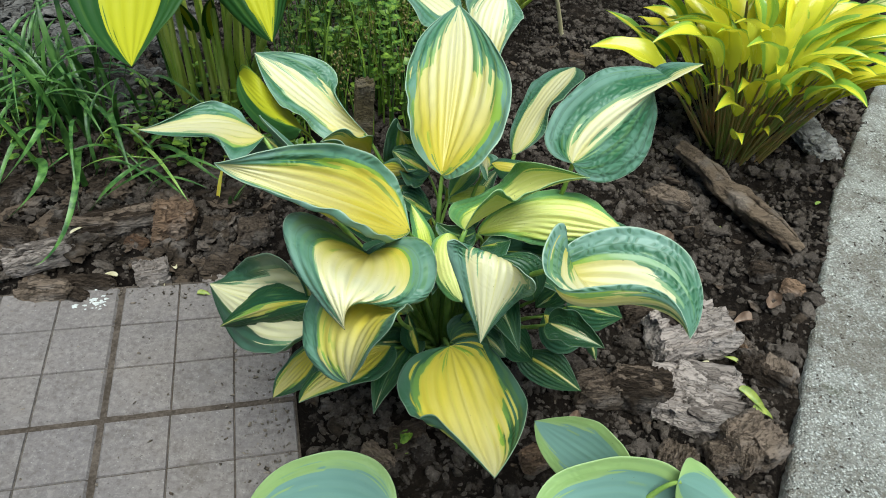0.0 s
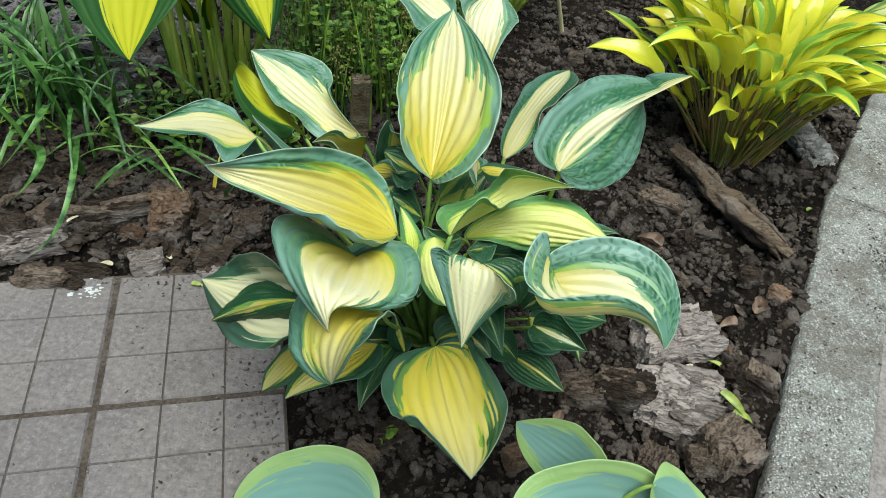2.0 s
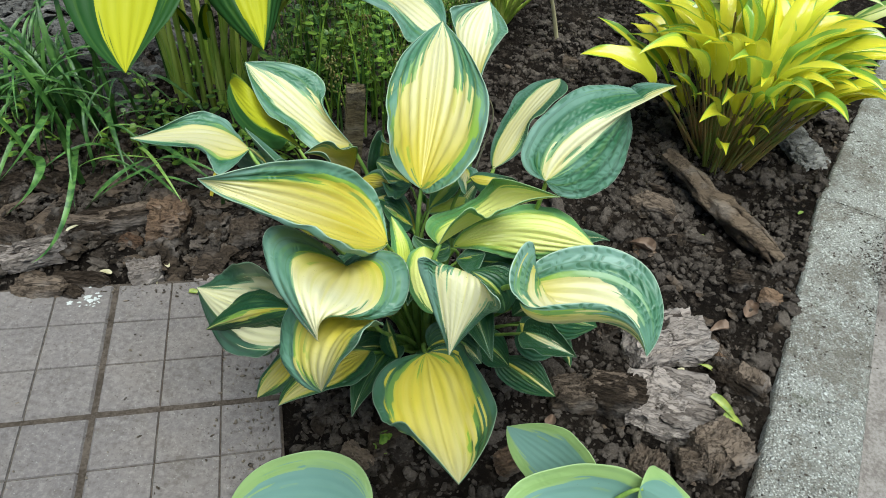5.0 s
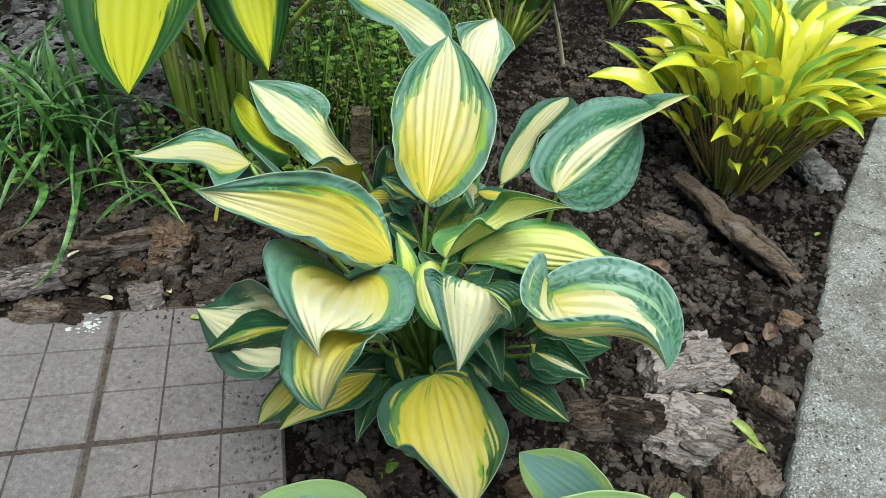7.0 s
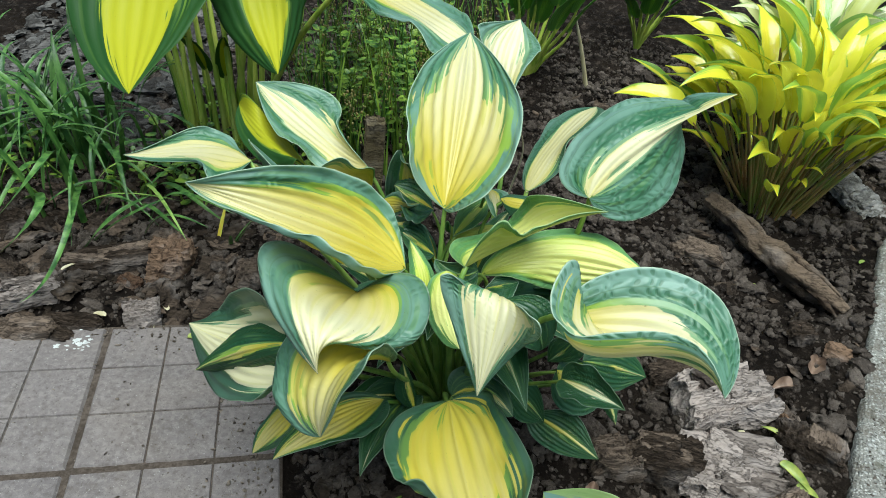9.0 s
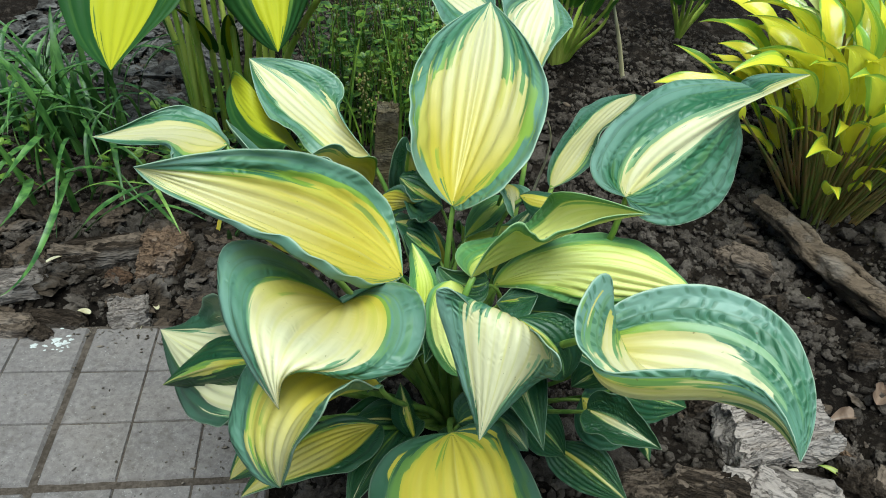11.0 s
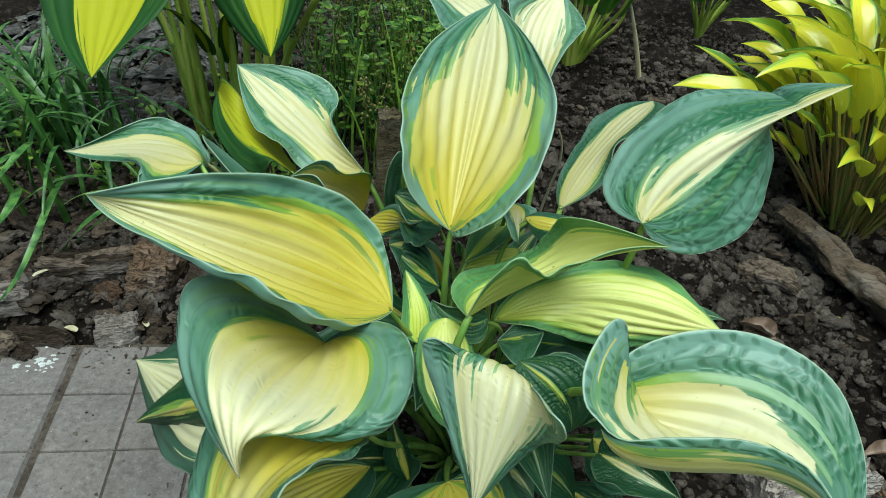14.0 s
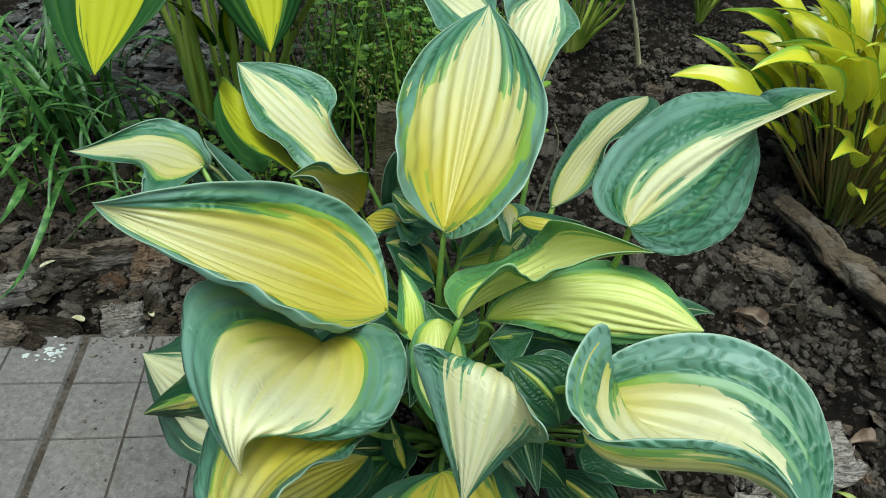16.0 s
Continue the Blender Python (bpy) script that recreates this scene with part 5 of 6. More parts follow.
# longer blades of the clump that flop over the bark
for w, way in ((0.008, ((-0.80, 1.28, 0.0), (-0.70, 1.15, 0.16), (-0.615, 0.991, 0.12), (-0.658, 0.946, 0.03), (-0.708, 0.914, 0.014))),
               (0.009, ((-0.689, 1.084, 0.0), (-0.631, 1.066, 0.08), (-0.604, 1.109, 0.1), (-0.575, 1.179, 0.09))),
               (0.007, ((-0.685, 1.122, 0.0), (-0.633, 1.101, 0.06), (-0.572, 1.112, 0.1), (-0.531, 1.165, 0.1))),
               (0.011, ((-0.90, 1.22, 0.0), (-0.722, 1.121, 0.14), (-0.72, 1.032, 0.1), (-0.831, 1.037, 0.01))),
               (0.008, ((-0.66, 1.32, 0.0), (-0.56, 1.25, 0.10), (-0.50, 1.18, 0.09), (-0.434, 1.196, 0.03))),
               (0.010, ((-0.93, 1.36, 0.0), (-0.735, 1.20, 0.22), (-0.76, 1.10, 0.14), (-0.893, 1.10, 0.02))),
               (0.008, ((-0.736, 1.169, 0.0), (-0.724, 1.153, 0.08), (-0.72, 1.14, 0.16), (-0.70, 1.12, 0.2)))):
    line = bezier(way, 18)
    run = np.gradient(line, axis=0)
    s = np.cross(run, (0, 0, 1.0))
    s /= np.linalg.norm(s, axis=1, keepdims=True) + 1e-6
    taper = w * np.clip(1.05 - np.linspace(0, 1, 18) ** 4, 0.05, 1)[:, None] * 0.8
    fold = np.array([0, 0, 1]) * taper * 0.4
    part("blade", sheet("blade", np.stack([line - s * taper + fold, line, line + s * taper + fold], 1)), GRASS, grass)


# stems that lie fanned out over the bark towards the broad hosta
rng = random.Random(61)
for k in range(15):
    root = Vector((-0.70 + rng.gauss(0, 0.05), 1.24 + rng.gauss(0, 0.05), 0.0))
    az, l, w = rng.uniform(-0.9, 0.7), rng.uniform(0.12, 0.32), rng.uniform(0.0022, 0.0050)
    out = Vector((math.cos(az), math.sin(az), 0))
    h = rng.uniform(0.04, 0.11)
    line = bezier([root, root + out * l * 0.3 + Vector((0, 0, h * 1.6)), root + out * l * 0.7 + Vector((0, 0, h)), root + out * l + Vector((0, 0, rng.uniform(0.02, h)))], 16)
    s = np.array([-out.y, out.x, 0])
    taper = w * np.clip(1.05 - np.linspace(0, 1, 16) ** 4, 0.05, 1)[:, None]
    fold = np.array([0, 0, 1]) * taper * 0.5
    part("blade", sheet("blade", np.stack([line - s * taper + fold, line, line + s * taper + fold], 1)), GRASS if k % 7 else STALK, grass)


# weeds with small round leaves
def weed(place, height, seed):
    r = random.Random(seed)
    plant = thing("weed", "low weed with small round green leaves", "weed", place, group="weeds in the bed")
    base = Vector(place)
    top = base + Vector((r.uniform(-0.05, 0.05), r.uniform(-0.05, 0.05), height))
    mid = (base + top) / 2 + Vector((r.uniform(-0.03, 0.03), r.uniform(-0.03, 0.03), 0))
    stem = [tuple(base), tuple(mid), tuple(top)]
    part("stem", tube(stem, (0.0028, 0.0022, 0.0010), 9, 5), WEED, plant)
    line = bezier(stem, 20)
    verts, faces = [], []
    for k in range(int(height * 85)):
        p = Vector(line[r.randrange(3, 20)])
        az, s = r.uniform(0, 6.28), r.uniform(0.0050, 0.0135)
        out = Vector((math.cos(az), math.sin(az), r.uniform(-0.2, 0.7))).normalized()
        c = p + out * s * r.uniform(1.3, 2.6)
        side = out.cross(Vector((0, 0, 1))).normalized()
        nrm = side.cross(out)
        k0 = len(verts)
        verts.append(tuple(c - nrm * s * 0.15))
        for q in range(7):
            ang = q / 7 * 6.283
            verts.append(tuple(c + out * math.cos(ang) * s + side * math.sin(ang) * s * 0.85))
        faces += [(k0, k0 + 1 + q, k0 + 1 + (q + 1) % 7) for q in range(7)]
        verts += [tuple(p), tuple(p + Vector((0, 0, 0.0008))), tuple(c)]
        faces.append((len(verts) - 3, len(verts) - 2, len(verts) - 1))
    me = bpy.data.meshes.new("leaves")
    me.from_pydata(verts, [], faces)
    tagged(part("leaves", me, WEED, plant), kind="stuff")


rng = random.Random(31)
for k in range(80):
    weed((rng.uniform(-0.40, 0.06), rng.uniform(1.45, 2.2), 0.0), rng.uniform(0.14, 0.34), 100 + k)
for k in range(36):
    weed((rng.uniform(-0.72, -0.28), rng.uniform(1.24, 1.48), 0.0), rng.uniform(0.05, 0.10), 300 + k)
for k in range(14):
    weed((rng.uniform(-1.15, -0.62), rng.uniform(1.15, 1.65), 0.0), rng.uniform(0.06, 0.16), 200 + k)
for p in ((0.005, 0.60), (0.06, 0.52), (0.55, 1.0)):
    weed((*p, -0.02), 0.05, int(p[0] * 1000))

# thin upright grass among the weeds
tuft = thing("grass_tuft", "thin upright green grass stems among the weeds", "grass", (-0.2, 1.75, 0.0))
for k in range(290):
    root = Vector((rng.uniform(-0.5, 0.06), rng.uniform(1.45, 2.2), -0.01))
    l, az, w = rng.uniform(0.12, 0.40), rng.uniform(0, 6.28), rng.uniform(0.0020, 0.0052)
    out = Vector((math.cos(az), math.sin(az), 0)) * l * rng.uniform(0.05, 0.4)
    line = bezier([root, root + Vector((0, 0, l * 0.6)), root + out + Vector((0, 0, l))], 9)
    s = np.array([-math.sin(az), math.cos(az), 0]) * (w * np.linspace(1, 0.15, 9))[:, None]
    part("blade", sheet("blade", np.stack([line - s, line + np.array([0.0004, 0, 0]), line + s], 1)), GRASS if k % 2 else WEED, tuft)


# stems with small seed knobs among the weeds
SEED = stalk_mat("seed_head", (0.13, 0.15, 0.03), (0.20, 0.15, 0.05))


def seed_stem(place, height, seed):
    r = random.Random(seed)
    plant = thing("weed", "slender green weed stem with tiny brownish seed knobs", "weed", place, group="weeds in the bed")
    base = Vector(place)
    lean = Vector((r.uniform(-0.12, 0.12), r.uniform(-0.1, 0.1), 0)) * height * 2
    stem = [tuple(base), tuple(base + Vector((0, 0, height * 0.6))), tuple(base + lean + Vector((0, 0, height)))]
    part("stem", tube(stem, (0.0024, 0.0018, 0.001), 10, 5), WEED, plant)
    line = bezier(stem, 30)
    bm = bmesh.new()
    for k in range(int(height * 110)):
        f = 1 - r.random() ** 1.4 * 0.55
        p = Vector(line[int(f * 29)]) + Vector((r.gauss(0, 0.005), r.gauss(0, 0.005), r.gauss(0, 0.003)))
        s = r.uniform(0.0016, 0.0034)
        bmesh.ops.create_icosphere(bm, subdivisions=1, radius=s, matrix=Matrix.Translation(p) @ Matrix.Diagonal((1, 1, 1.4, 1)))
    tagged(part("seed_head", bm, SEED, plant), kind="stuff")


for k in range(46):
    seed_stem((rng.uniform(-0.42, 0.05), rng.uniform(1.42, 1.95), 0.0), rng.uniform(0.2, 0.38), 500 + k)


# ---------------------------------------------------------------- stake, bark, clods
def lump(size, seed, cuts=22):
    """A rough chunk of bark: a rounded block with ragged ends, grooved lengthwise and broken into flaking layers."""
    bm = bmesh.new()
    bmesh.ops.create_cube(bm, size=1.0)
    bmesh.ops.subdivide_edges(bm, edges=bm.edges, cuts=cuts, use_grid_fill=True)
    off = Vector((seed * 3.1, seed * 1.7, seed))
    for v in bm.verts:
        p = v.co.copy()
        p = p.lerp(p.normalized() * 0.56, 0.4)
        wob = noise.fractal(Vector((p.x * 1.9, p.y * 1.9, p.z)) + off, 1.0, 2.0, 3) * 0.2
        shelf = math.floor(p.z * 5 + 1.4 * noise.noise(Vector((p.x * 3, p.y * 3, seed))))
        ragged = noise.noise(Vector((p.x * 4, p.y * 4, shelf * 7.3 + seed))) * 0.16
        p.x, p.y = p.x * (1 + wob + ragged), p.y * (1 + wob * 1.2 + ragged)
        groove = noise.fractal(Vector((p.x * 2.2, p.y * 11.0, p.z * 2)) + off, 0.9, 2.2, 4)
        fine = noise.fractal(Vector((p.x * 9, p.y * 26.0, p.z * 14)) + off, 0.9, 2.2, 2)
        if p.z > -0.2:
            plate = noise.noise(Vector((p.x * 2.6, p.y * 5.0, 3.0)) + off)
            p.z += 0.22 * groove + 0.09 * fine + 0.22 * (math.floor(plate * 4) / 4)
        p += Vector((0.03 * fine, 0.04 * fine, 0))
        v.co = Vector((p.x * size[0], p.y * size[1], p.z * size[2]))
    return bm


def bark_piece(name, x, y, size, turn, seed, material, label, lift=0.0, tilt=0, roll=0):
    me = bpy.data.meshes.new(name)
    bm = lump(size, seed)
    bm.to_mesh(me)
    bm.free()
    me.materials.append(material)
    ob = new(name, me)
    ob.matrix_basis = pose(x, y, soil_height(x, y) + size[2] * 0.28 + lift, tilt, roll, turn)
    if max(size) > 0.085 and min(size[:2]) > 0.04:
        r = random.Random(seed)
        for k in range(4):
            thin = (size[0] * r.uniform(0.4, 0.75), size[1] * r.uniform(0.3, 0.6), 0.016)
            flake = part("flake", lump(thin, seed + k + 50, 9), material, None)
            flake.parent = ob
            flake.matrix_basis = pose(r.uniform(-0.25, 0.25) * size[0], r.uniform(-0.3, 0.3) * size[1], size[2] * r.uniform(0.28, 0.5), r.uniform(-9, 9), r.uniform(-9, 9), r.uniform(-16, 16))
    return tagged(ob, label, "bark")


bark_piece("bark_piece", 0.530, 0.926, (0.153, 0.108, 0.072), 20, 3, BARK_GREY, "large weathered slab of layered pine bark")
bark_piece("bark_piece", 0.522, 0.792, (0.14, 0.117, 0.065), -10, 5, BARK_GREY, "thick chunk of flaking grey pine bark")
bark_piece("bark_piece", 0.422, 0.793, (0.108, 0.068, 0.072), -5, 8, BARK, "brown splintered block of bark")
bark_piece("bark_piece", 0.345, 0.782, (0.081, 0.054, 0.065), 10, 9, BARK, "dark brown piece of bark half in soil")
bark_piece("bark_piece", 0.472, 0.668, (0.054, 0.063, 0.052), 60, 11, BARK, "rough brown chip of bark")
bark_piece("bark_piece", 0.586, 0.697, (0.09, 0.081, 0.065), 30, 12, BARK, "broken chunk of brown bark")
bark_piece("bark_piece", 0.979, 1.635, (0.09, 0.153, 0.026), 25, 13, BARK_PALE, "flat pale grey flake of bark near the kerb", 0.022, 8, -6)
bark_piece("bark_piece", 1.095, 1.870, (0.09, 0.063, 0.039), 0, 14, BARK_GREY, "grey flat bark chip near the kerb")
bark_piece("bark_piece", 0.655, 0.852, (0.045, 0.099, 0.039), 60, 15, BARK, "dark bark strip leaning at the kerb")
bark_piece("bark_piece", 0.641, 0.953, (0.018, 0.117, 0.023), 25, 16, BARK, "thin curled strip of dry bark")
bark_piece("bark_piece", 0.661, 0.880, (0.011, 0.108, 0.016), 40, 17, BARK_RED, "thin dry reddish strip of bark")
bark_piece("bark_piece", 0.518, 1.180, (0.045, 0.036, 0.016), 10, 18, BARK_RED, "reddish curled bark flake")
bark_piece("bark_piece", 0.769, 1.075, (0.045, 0.045, 0.016), -30, 19, BARK_RED, "reddish brown flake on the soil")
bark_piece("bark_piece", 0.708, 1.108, (0.045, 0.036, 0.033), 0, 20, BARK, "round hollow bit of brown bark")
bark_piece("bark_piece", -0.621, 1.068, (0.153, 0.063, 0.039), 25, 21, BARK, "long brown slab of bark behind the slabs")
bark_piece("bark_piece", -0.505, 1.082, (0.072, 0.09, 0.065), 10, 22, BARK_RED, "reddish brown block of bark")
bark_piece("bark_piece", -0.563, 1.024, (0.045, 0.027, 0.016), -20, 23, BARK_RED, "small reddish chip of bark")
bark_piece("bark_piece", -0.506, 0.955, (0.063, 0.045, 0.052), 30, 24, BARK_GREY, "grey rounded lump of bark")
bark_piece("bark_piece", -0.385, 0.982, (0.068, 0.045, 0.026), 5, 25, BARK_GREY, "flat grey chip of bark beside the slabs")
bark_piece("bark_piece", -0.721, 0.941, (0.117, 0.045, 0.039), 30, 26, BARK_GREY, "long grey strip of bark")
bark_piece("bark_piece", -0.676, 0.873, (0.09, 0.045, 0.039), 10, 27, BARK, "dark brown strip of bark")
bark_piece("bark_piece", -0.622, 0.913, (0.099, 0.036, 0.033), 5, 28, BARK, "brown flake of bark at the slab edge")
bark_piece("bark_piece", -0.864, 1.113, (0.072, 0.063, 0.052), 40, 29, BARK, "brown lump of bark among the grass")
bark_piece("bark_piece", -0.341, 1.089, (0.063, 0.054, 0.052), 15, 30, BARK, "brown bark chunk under the leaves")
bark_piece("bark_piece", -0.625, 0.877, (0.054, 0.027, 0.026), -10, 31, BARK, "small brown bark chip")
bark_piece("bark_piece", -0.793, 0.994, (0.063, 0.045, 0.039), 0, 32, BARK, "small brown bark lump")
bark_piece("bark_piece", 0.556, 1.332, (0.108, 0.054, 0.039), -20, 33, BARK, "dark brown bark piece by the root")
bark_piece("bark_piece", 0.452, 0.973, (0.081, 0.045, 0.046), 10, 34, BARK, "dark brown bark piece in the soil")
bark_piece("bark_piece", 0.372, 1.932, (0.045, 0.036, 0.039), 0, 35, BARK, "small brown bark lump")
bark_piece("bark_piece", 0.544, 0.675, (0.054, 0.045, 0.039), 0, 36, BARK, "small brown bark chip")
bark_piece("bark_piece", 0.038, 0.650, (0.063, 0.054, 0.039), 20, 37, BARK, "dark bark chip under the hosta")
bark_piece("bark_piece", -0.006, 0.606, (0.054, 0.036, 0.033), -30, 38, BARK, "dark bark chip in the soil")
bark_piece("bark_piece", 0.243, 0.633, (0.054, 0.036, 0.033), 30, 39, BARK_RED, "reddish bark chip in the soil")

# scattered bark bits and soil clods
def ball(level):
    bm = bmesh.new()
    bmesh.ops.create_icosphere(bm, subdivisions=level, radius=1.0)
    unit, tris = np.array([v.co[:] for v in bm.verts]), np.array([[v.index for v in f.verts] for f in bm.faces])
    bm.free()
    return unit, tris


def rough_shapes(level, count, seed, amount):
    """Variants of a knobbly ball: its radius swells and pits by noise."""
    unit, tris = ball(level)
    out = []
    for k in range(count):
        o = Vector((k * 5.3 + seed, k * 2.1, seed * 1.7))
        r = [1 + amount * noise.fractal(Vector(p) * 1.5 + o, 0.7, 2.3, 4) + 0.35 * amount * noise.noise(Vector(p) * 6 + o) for p in unit]
        out.append(unit * np.array(r)[:, None])
    return out, tris


def scatter(name, count, pick, sizes, flat, material, seed, label, category, level=1, smooth=False, amount=0.5, sink=0.55, height=None):
    r = random.Random(seed)
    shapes, tris = rough_shapes(level, 24, seed, amount)
    size = len(shapes[0])
    verts, faces = [], []
    for k in range(count):
        x, y = pick(r)
        s = sizes[0] * (sizes[1] / sizes[0]) ** (r.random() ** 2.2)
        shape = r.choice(shapes) * np.array([s * r.uniform(0.9, 1.7), s * r.uniform(0.65, 1.0), s * flat * r.uniform(0.6, 1.4)])
        m = np.array(pose(0, 0, 0, r.gauss(0, 16), r.gauss(0, 16), r.uniform(0, 360)).to_3x3())
        z = (height or soil_height)(x, y) + s * flat * sink
        faces.append(tris + size * k)
        verts.append(shape @ m.T + np.array([x, y, z]))
    me = bpy.data.meshes.new(name)
    me.from_pydata(np.concatenate(verts).tolist(), [], np.concatenate(faces).tolist())
    me.materials.append(material)
    if smooth:
        me.shade_smooth()
    ob = new(name, me)
    return tagged(ob, label, category, kind="stuff")


def in_bed(r, x0, x1, y0, y1):
    while True:
        x, y = r.uniform(x0, x1), r.uniform(y0, y1)
        i, j = paver_uv(x, y)
        if min(0.318 - i, j + 0.01) > 0 or (Vector((x, y, 0)) - KERB_A).dot(KERB_OUT) > -0.012:
            continue
        return x, y


def heaped(r, x0, x1, y0, y1):
    """Places in the bed that crowd into heaps."""
    while True:
        x, y = in_bed(r, x0, x1, y0, y1)
        if noise.noise((x * 9, y * 9, 6.0)) + 0.5 * noise.noise((x * 25, y * 25, 1.0)) > r.uniform(-0.7, 0.5):
            return x, y


scatter("soil_clods", 1500, lambda r: heaped(r, -1.0, 1.15, 0.42, 2.2), (0.008, 0.019), 0.8, CLODS, 46, "crumbly lumps of dark garden soil", "soil", 3, True, 0.55, 0.25)
scatter("soil_clods", 30000, lambda r: heaped(r, -1.1, 1.25, 0.38, 2.5), (0.0022, 0.0095), 0.9, CLODS, 41, "loose crumbs and clods of dark soil", "soil", 1, True, 0.6, 0.5)
scatter("bark_mulch", 1100, lambda r: in_bed(r, -1.2, 1.3, 0.4, 2.6), (0.004, 0.019), 0.35, BARK_BITS, 42, "scattered small chips of brown bark mulch", "mulch", 2, False, 0.6)
scatter("bark_mulch", 1400, lambda r: in_bed(r, -1.45, -0.75, 1.45, 2.6), (0.012, 0.036), 0.35, BARK_GREY_BITS, 43, "thick layer of weathered grey bark mulch", "mulch", 2, False, 0.7)
scatter("bark_mulch", 420, lambda r: in_bed(r, -1.2, -0.2, 0.9, 1.35), (0.008, 0.030), 0.4, BARK_BITS, 44, "bark chips along the edge of the slabs", "mulch", 3, False, 0.7)


def joint_spot(r):
    while True:
        a, b = r.choice((-2, -1, 0, 1)), r.choice((0, 1, 2, 3))
        t = r.uniform(0, 1.2)
        d = Vector((-JOINT / 2 + r.uniform(-0.006, 0.006), 0, 0))
        step = 0.3 + JOINT
        p = SLAB_O + (SLAB_I * (a * step + d.x) + SLAB_J * t if r.random() < 0.5 else SLAB_J * (b * step + d.x) + SLAB_I * (0.3 - t))
        i, j = paver_uv(p.x, p.y)
        if i < 0.3 and j > 0:
            return p.x, p.y


CRUMBS = bark_mat("joint_crumbs", (0.07, 0.053, 0.04), (0.20, 0.16, 0.13), True)
scatter("joint_litter", 1100, joint_spot, (0.0012, 0.0045), 0.5, CRUMBS, 45, "crumbs of earth and moss in the slab joints", "litter")



def kerb_spot(r):
    """Mostly along the bed's edge and in one spilled patch."""
    while True:
        a = r.uniform(-0.3, 1.9)
        w = 0.006 + abs(r.gauss(0, 0.035)) if r.random() < 0.45 else r.uniform(0.01, KERB_W - 0.01)
        if r.random() < 0.4:
            a, w = r.gauss(0.62, 0.10), r.gauss(0.12, 0.025)
        if 0.0 < w < KERB_W - 0.004 and noise.noise((a * 14, w * 14, 3)) > -0.1:
            p = KERB_A + KERB_WAY * a + KERB_OUT * w
            return p.x, p.y


scatter("kerb_litter", 1300, kerb_spot, (0.0007, 0.0032), 0.5, CLODS, 47, "crumbs of soil spilled on the kerb", "litter", 1, True, 0.5, 0.5, lambda x, y: KERB_Z)


def slab_top(x, y):
    i, j = paver_uv(x, y)
    return SLAB_O.z + SLAB_I.z * i + SLAB_J.z * j


def slab_spot(r):
    """Thickest in the corner by the bed and along its two edges."""
    k = r.random()
    i, j = (0.29 - abs(r.gauss(0, 0.05)), r.uniform(0.1, 0.8)) if k < 0.4 else (r.uniform(-0.8, 0.29), abs(r.gauss(0, 0.03))) if k < 0.7 else (r.uniform(-0.8, 0.29), r.uniform(0, 0.9))
    p = SLAB_O + SLAB_I * i + SLAB_J * j
    return p.x, p.y


scatter("slab_litter", 1500, slab_spot, (0.0008, 0.0034), 0.5, CRUMBS, 48, "specks of earth and dry bits on the paving", "litter", 1, True, 0.5, 0.5, slab_top)

stake_bm = bmesh.new()
bmesh.ops.create_cube(stake_bm, size=1.0)
bmesh.ops.subdivide_edges(stake_bm, edges=stake_bm.edges, cuts=8, use_grid_fill=True)
for v in stake_bm.verts:
    n = noise.fractal((v.co.x * 3, v.co.y * 3, v.co.z * 1.2), 1.0, 2.0, 3)
    top = 0.012 * noise.noise((v.co.x * 5, v.co.y * 5, 2)) if v.co.z > 0.45 else 0
    v.co = Vector((v.co.x * (0.037 + 0.004 * n), v.co.y * (0.03 + 0.005 * n), v.co.z * 0.31 + 0.105 + top))
stake_me = bpy.data.meshes.new("wooden_stake")
stake_bm.to_mesh(stake_me)
stake_bm.free()
stake_me.materials.append(STAKE)
stake = new("wooden_stake", stake_me)
stake.matrix_basis = pose(-0.155, 1.29, 0.0, 2, 3, 20)
tagged(stake, "short weathered brown wooden stake in the soil", "stake")

def gnarled(points, radii, n, sides, seed, rough=0.35, split=0.25):
    """A weathered branch: a tapering tube with lengthwise cracks, knots and a torn end."""
    line = bezier(points, n)
    radii = np.interp(np.linspace(0, 1, n), np.linspace(0, 1, len(radii)), radii)
    grid = np.zeros((n, sides + 1, 3))
    way = np.gradient(line, axis=0)
    for k in range(n):
        w = Vector(way[k]).normalized()
        a = w.cross(Vector((0.1, 0.2, 1))).normalized()
        b = w.cross(a)
        for q in range(sides + 1):
            ang = (q % sides) / sides * 6.2832
            c = Vector((math.cos(ang), math.sin(ang), 0))
            knots = noise.fractal((c.x * 0.9, c.y * 0.9, k / n * 5 + seed), 1.0, 2.0, 3)
            cracks = noise.fractal((c.x * 3.4, c.y * 3.4, k / n * 2.2 + seed), 0.8, 2.2, 3)
            step = math.floor(noise.noise((c.x * 1.7, c.y * 1.7, k / n * 4 + seed * 2)) * 4) / 4
            rr = radii[k] * (1 + rough * knots - split * abs(cracks) + 0.25 * step)
            grid[k, q] = line[k] + np.array(a * c.x * rr * 1.15 + b * c.y * rr)
    return sheet("branch", grid)


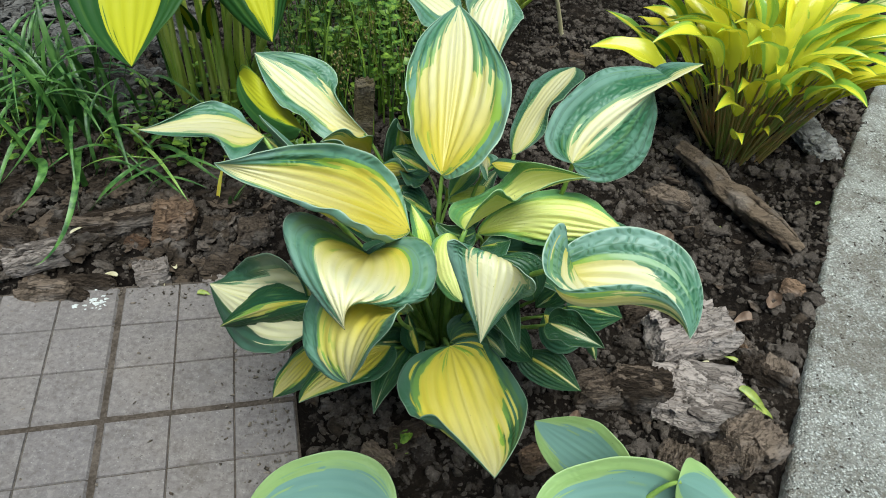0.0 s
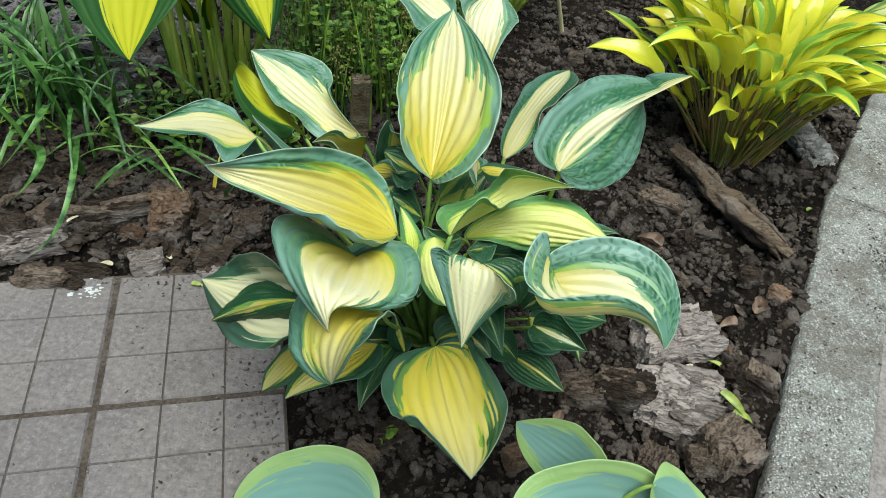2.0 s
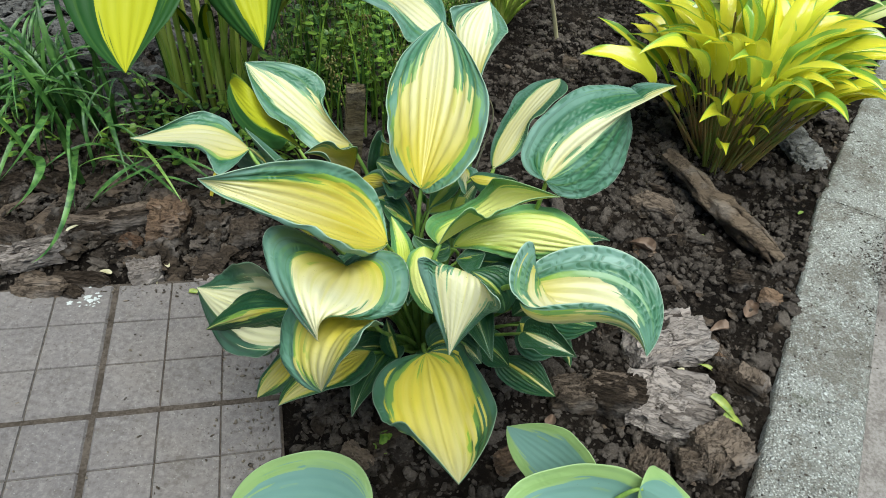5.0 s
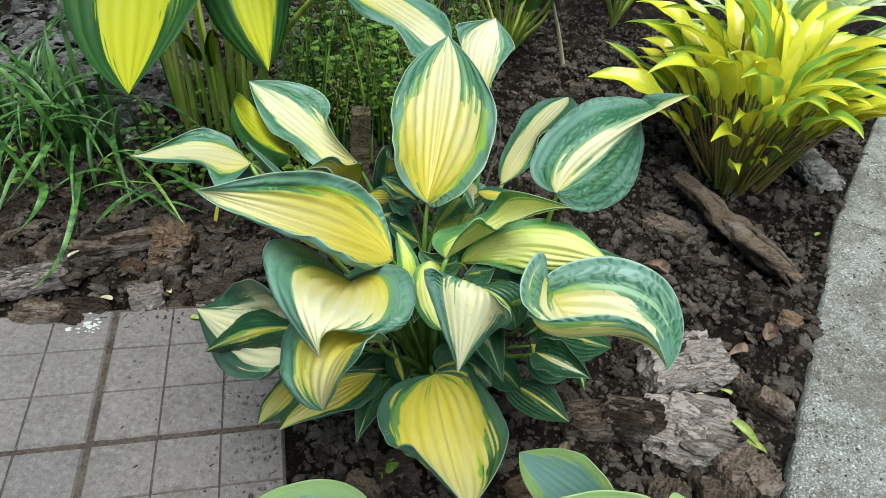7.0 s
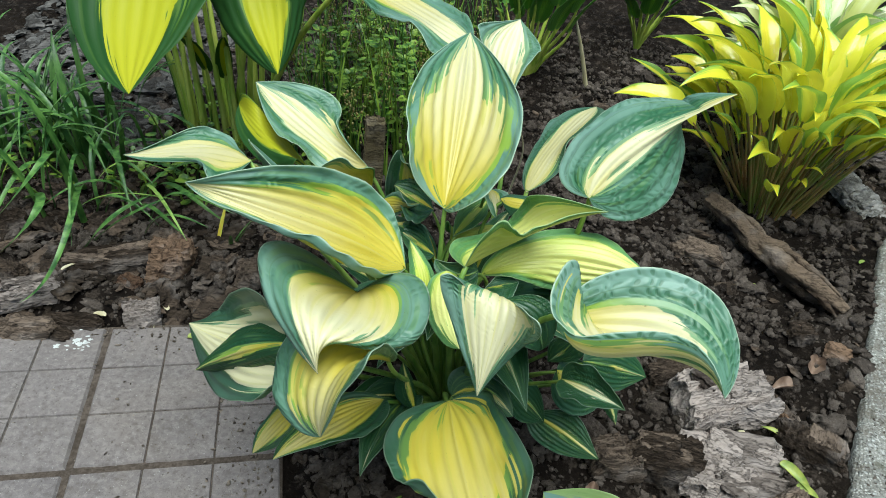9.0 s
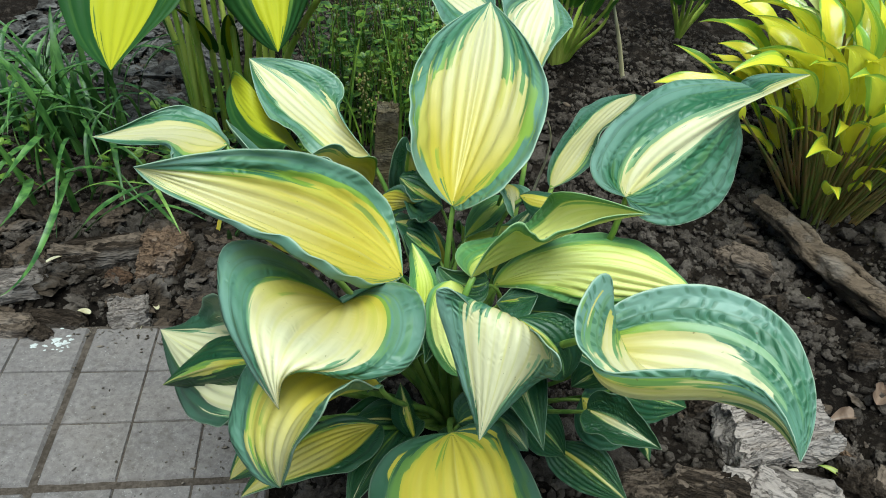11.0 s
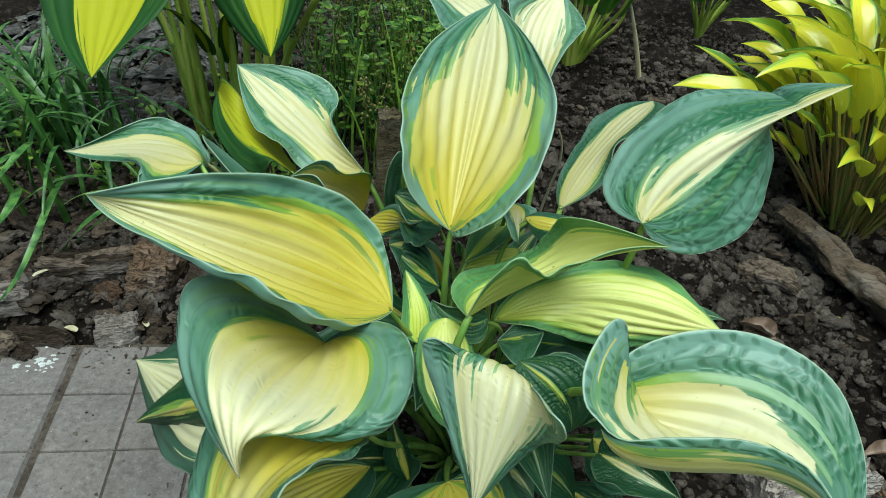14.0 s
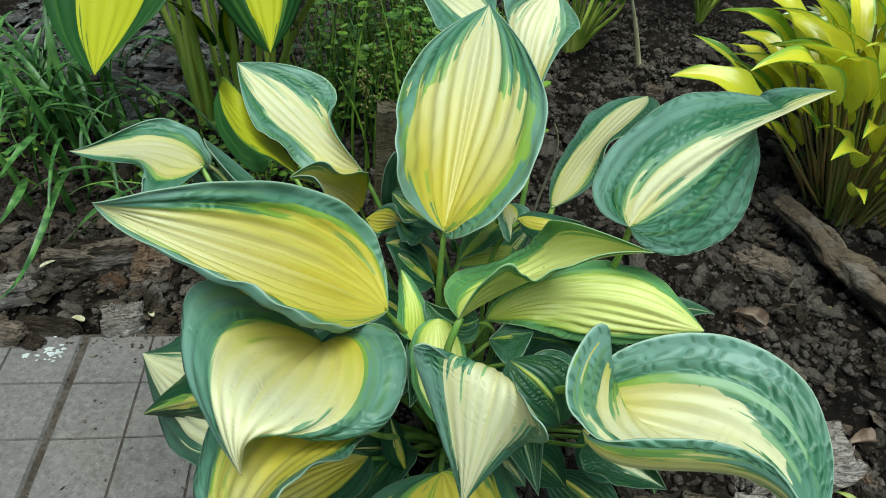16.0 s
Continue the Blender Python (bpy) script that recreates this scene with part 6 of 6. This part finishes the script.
root = part("dead_root", gnarled([(0.596, 1.490, 0.052), (0.655, 1.405, 0.060), (0.690, 1.315, 0.020), (0.745, 1.265, 0.048), (0.815, 1.190, 0.022)], (0.018, 0.024, 0.027, 0.030, 0.028, 0.012), 90, 30, 71), ROOT, None)
for way, radii, k in (([(0.700, 1.340, 0.055), (0.750, 1.275, 0.064), (0.800, 1.205, 0.046)], (0.003, 0.009, 0.007, 0.002), 5),
                      ([(0.640, 1.430, 0.066), (0.668, 1.385, 0.070), (0.690, 1.345, 0.058)], (0.003, 0.009, 0.008, 0.002), 6),
                      ([(0.730, 1.262, 0.030), (0.765, 1.215, 0.040), (0.790, 1.170, 0.022)], (0.006, 0.010, 0.009, 0.002), 7)):
    part("splinter", gnarled(way, radii, 34, 12, k), ROOT, root)
tagged(root, "old splintered brown root lying on the soil", "root")

twig = part("twig", tube([(0.13, 1.30, -0.01), (0.115, 1.253, 0.127), (0.145, 1.258, 0.193), (0.162, 1.244, 0.254), (0.137, 1.223, 0.309)], (0.0026, 0.0022, 0.0014), 16, 6), DRY, None)
tagged(twig, "thin bleached dry stem standing in the soil", "twig")
dry = part("dry_stalk", tube([(0.34, 2.08, 0.0), (0.31, 2.10, 0.12), (0.25, 2.12, 0.26)], (0.008, 0.006, 0.002), 14, 6, 0.4), DRY, None)
tagged(dry, "pale dried flat stalk leaning by the back hosta", "stalk")

fallen = thing("fallen_leaf", "crumpled yellow-green leaf lying on the bark", "leaf", (0.61, 0.765, 0.02))
for b, az, l, w in (((0.585, 0.795, 0.04), -35, 0.062, 0.016), ((0.605, 0.765, 0.03), -10, 0.042, 0.012)):
    part("blade", blade_mesh(*shaped(b, az, -12, l, w, 0.2, 0.9), 3, 0.0008, 0.002, nu=20, half=8), FADED, fallen)

SPLASH = splash_mat()
splash = thing("paint_splash", "spatter of white paint on a paving slab", "stain", (-0.586, 0.854, 0.0))
rng = random.Random(77)
for k in range(26):
    i0, j0 = -0.052 + rng.gauss(0, 0.018), 0.042 + rng.gauss(0, 0.009)
    c = SLAB_O + SLAB_I * i0 + SLAB_J * j0 + SLAB_N * 0.0018
    s = 0.002 + 0.006 * rng.random() ** 3
    bm = bmesh.new()
    ring = []
    for q in range(11):
        a, w = q / 11 * 6.283, s * rng.uniform(0.55, 1.35)
        ring.append(bm.verts.new(c + SLAB_I * math.cos(a) * w + SLAB_J * math.sin(a) * w * 0.7))
    mid = bm.verts.new(c + SLAB_N * 0.0012)
    for q in range(11):
        bm.faces.new((ring[q], ring[(q + 1) % 11], mid))
    part("blot", bm, SPLASH, splash)

# small litter: pale dry flakes, a yellowing shoot, a curled brown leaf
rng = random.Random(12)
for x, y in ((-0.572, 0.943), (-0.470, 0.981), (-0.486, 0.947), (-0.410, 0.929), (-0.686, 1.009), (-0.376, 0.942), (-0.341, 0.951), (0.663, 1.249), (0.898, 1.359), (0.791, 1.272), (0.564, 0.876), (0.613, 0.872), (0.349, 0.813), (-0.089, 1.436)):
    bit = part("leaf_flake", blade_mesh(*shaped((x, y, soil_height(x, y) + 0.012), rng.uniform(0, 360), 8, rng.uniform(0.018, 0.034), rng.uniform(0.006, 0.010), 0.3, 0.8), 2, 0.0006, 0.002, nu=12, half=4), rng.choice((DRY, FADED, DRY)), None)
    tagged(bit, "small dry pale flake of a leaf on the soil", "leaf litter")
shoot = thing("yellowing_shoot", "short yellow and orange withering shoot in the soil", "shoot", (-0.453, 1.165, -0.01))
for az, l, mat in ((80, 0.11, YELLOWED), (20, 0.09, GRASS), (300, 0.10, GRASS), (340, 0.13, GRASS)):
    b = Vector((-0.453, 1.165, -0.01)) + Vector((rng.uniform(-0.01, 0.01) + (0.04 if mat is GRASS else 0), rng.uniform(-0.01, 0.01), 0))
    part("blade", blade_mesh(*shaped(b, az, 62, l, 0.007, 0.15, 0.5, heart=0.0), 2, 0.0004, 0.0005, nu=14, half=4), mat, shoot)
DEAD = stalk_mat("dead_leaf", (0.10, 0.060, 0.040), (0.21, 0.140, 0.102))
for x, y, az, l, w in ((0.532, 1.165, 150, 0.055, 0.024), (0.700, 1.010, 60, 0.060, 0.022), (0.664, 0.985, 200, 0.045, 0.018), (0.690, 1.105, 20, 0.035, 0.016), (0.300, 0.700, 70, 0.035, 0.014)):
    me = blade_mesh(*shaped((x, y, soil_height(x, y) + 0.016), az, 6, l, w, 0.25, 1.2), 3, 0.0015, 0.006, nu=24, half=8, seed=int(x * 1000))
    ob = part("dead_leaf", me, DEAD, None)
    tagged(ob, "dry brown curled leaf lying on the soil", "leaf litter")
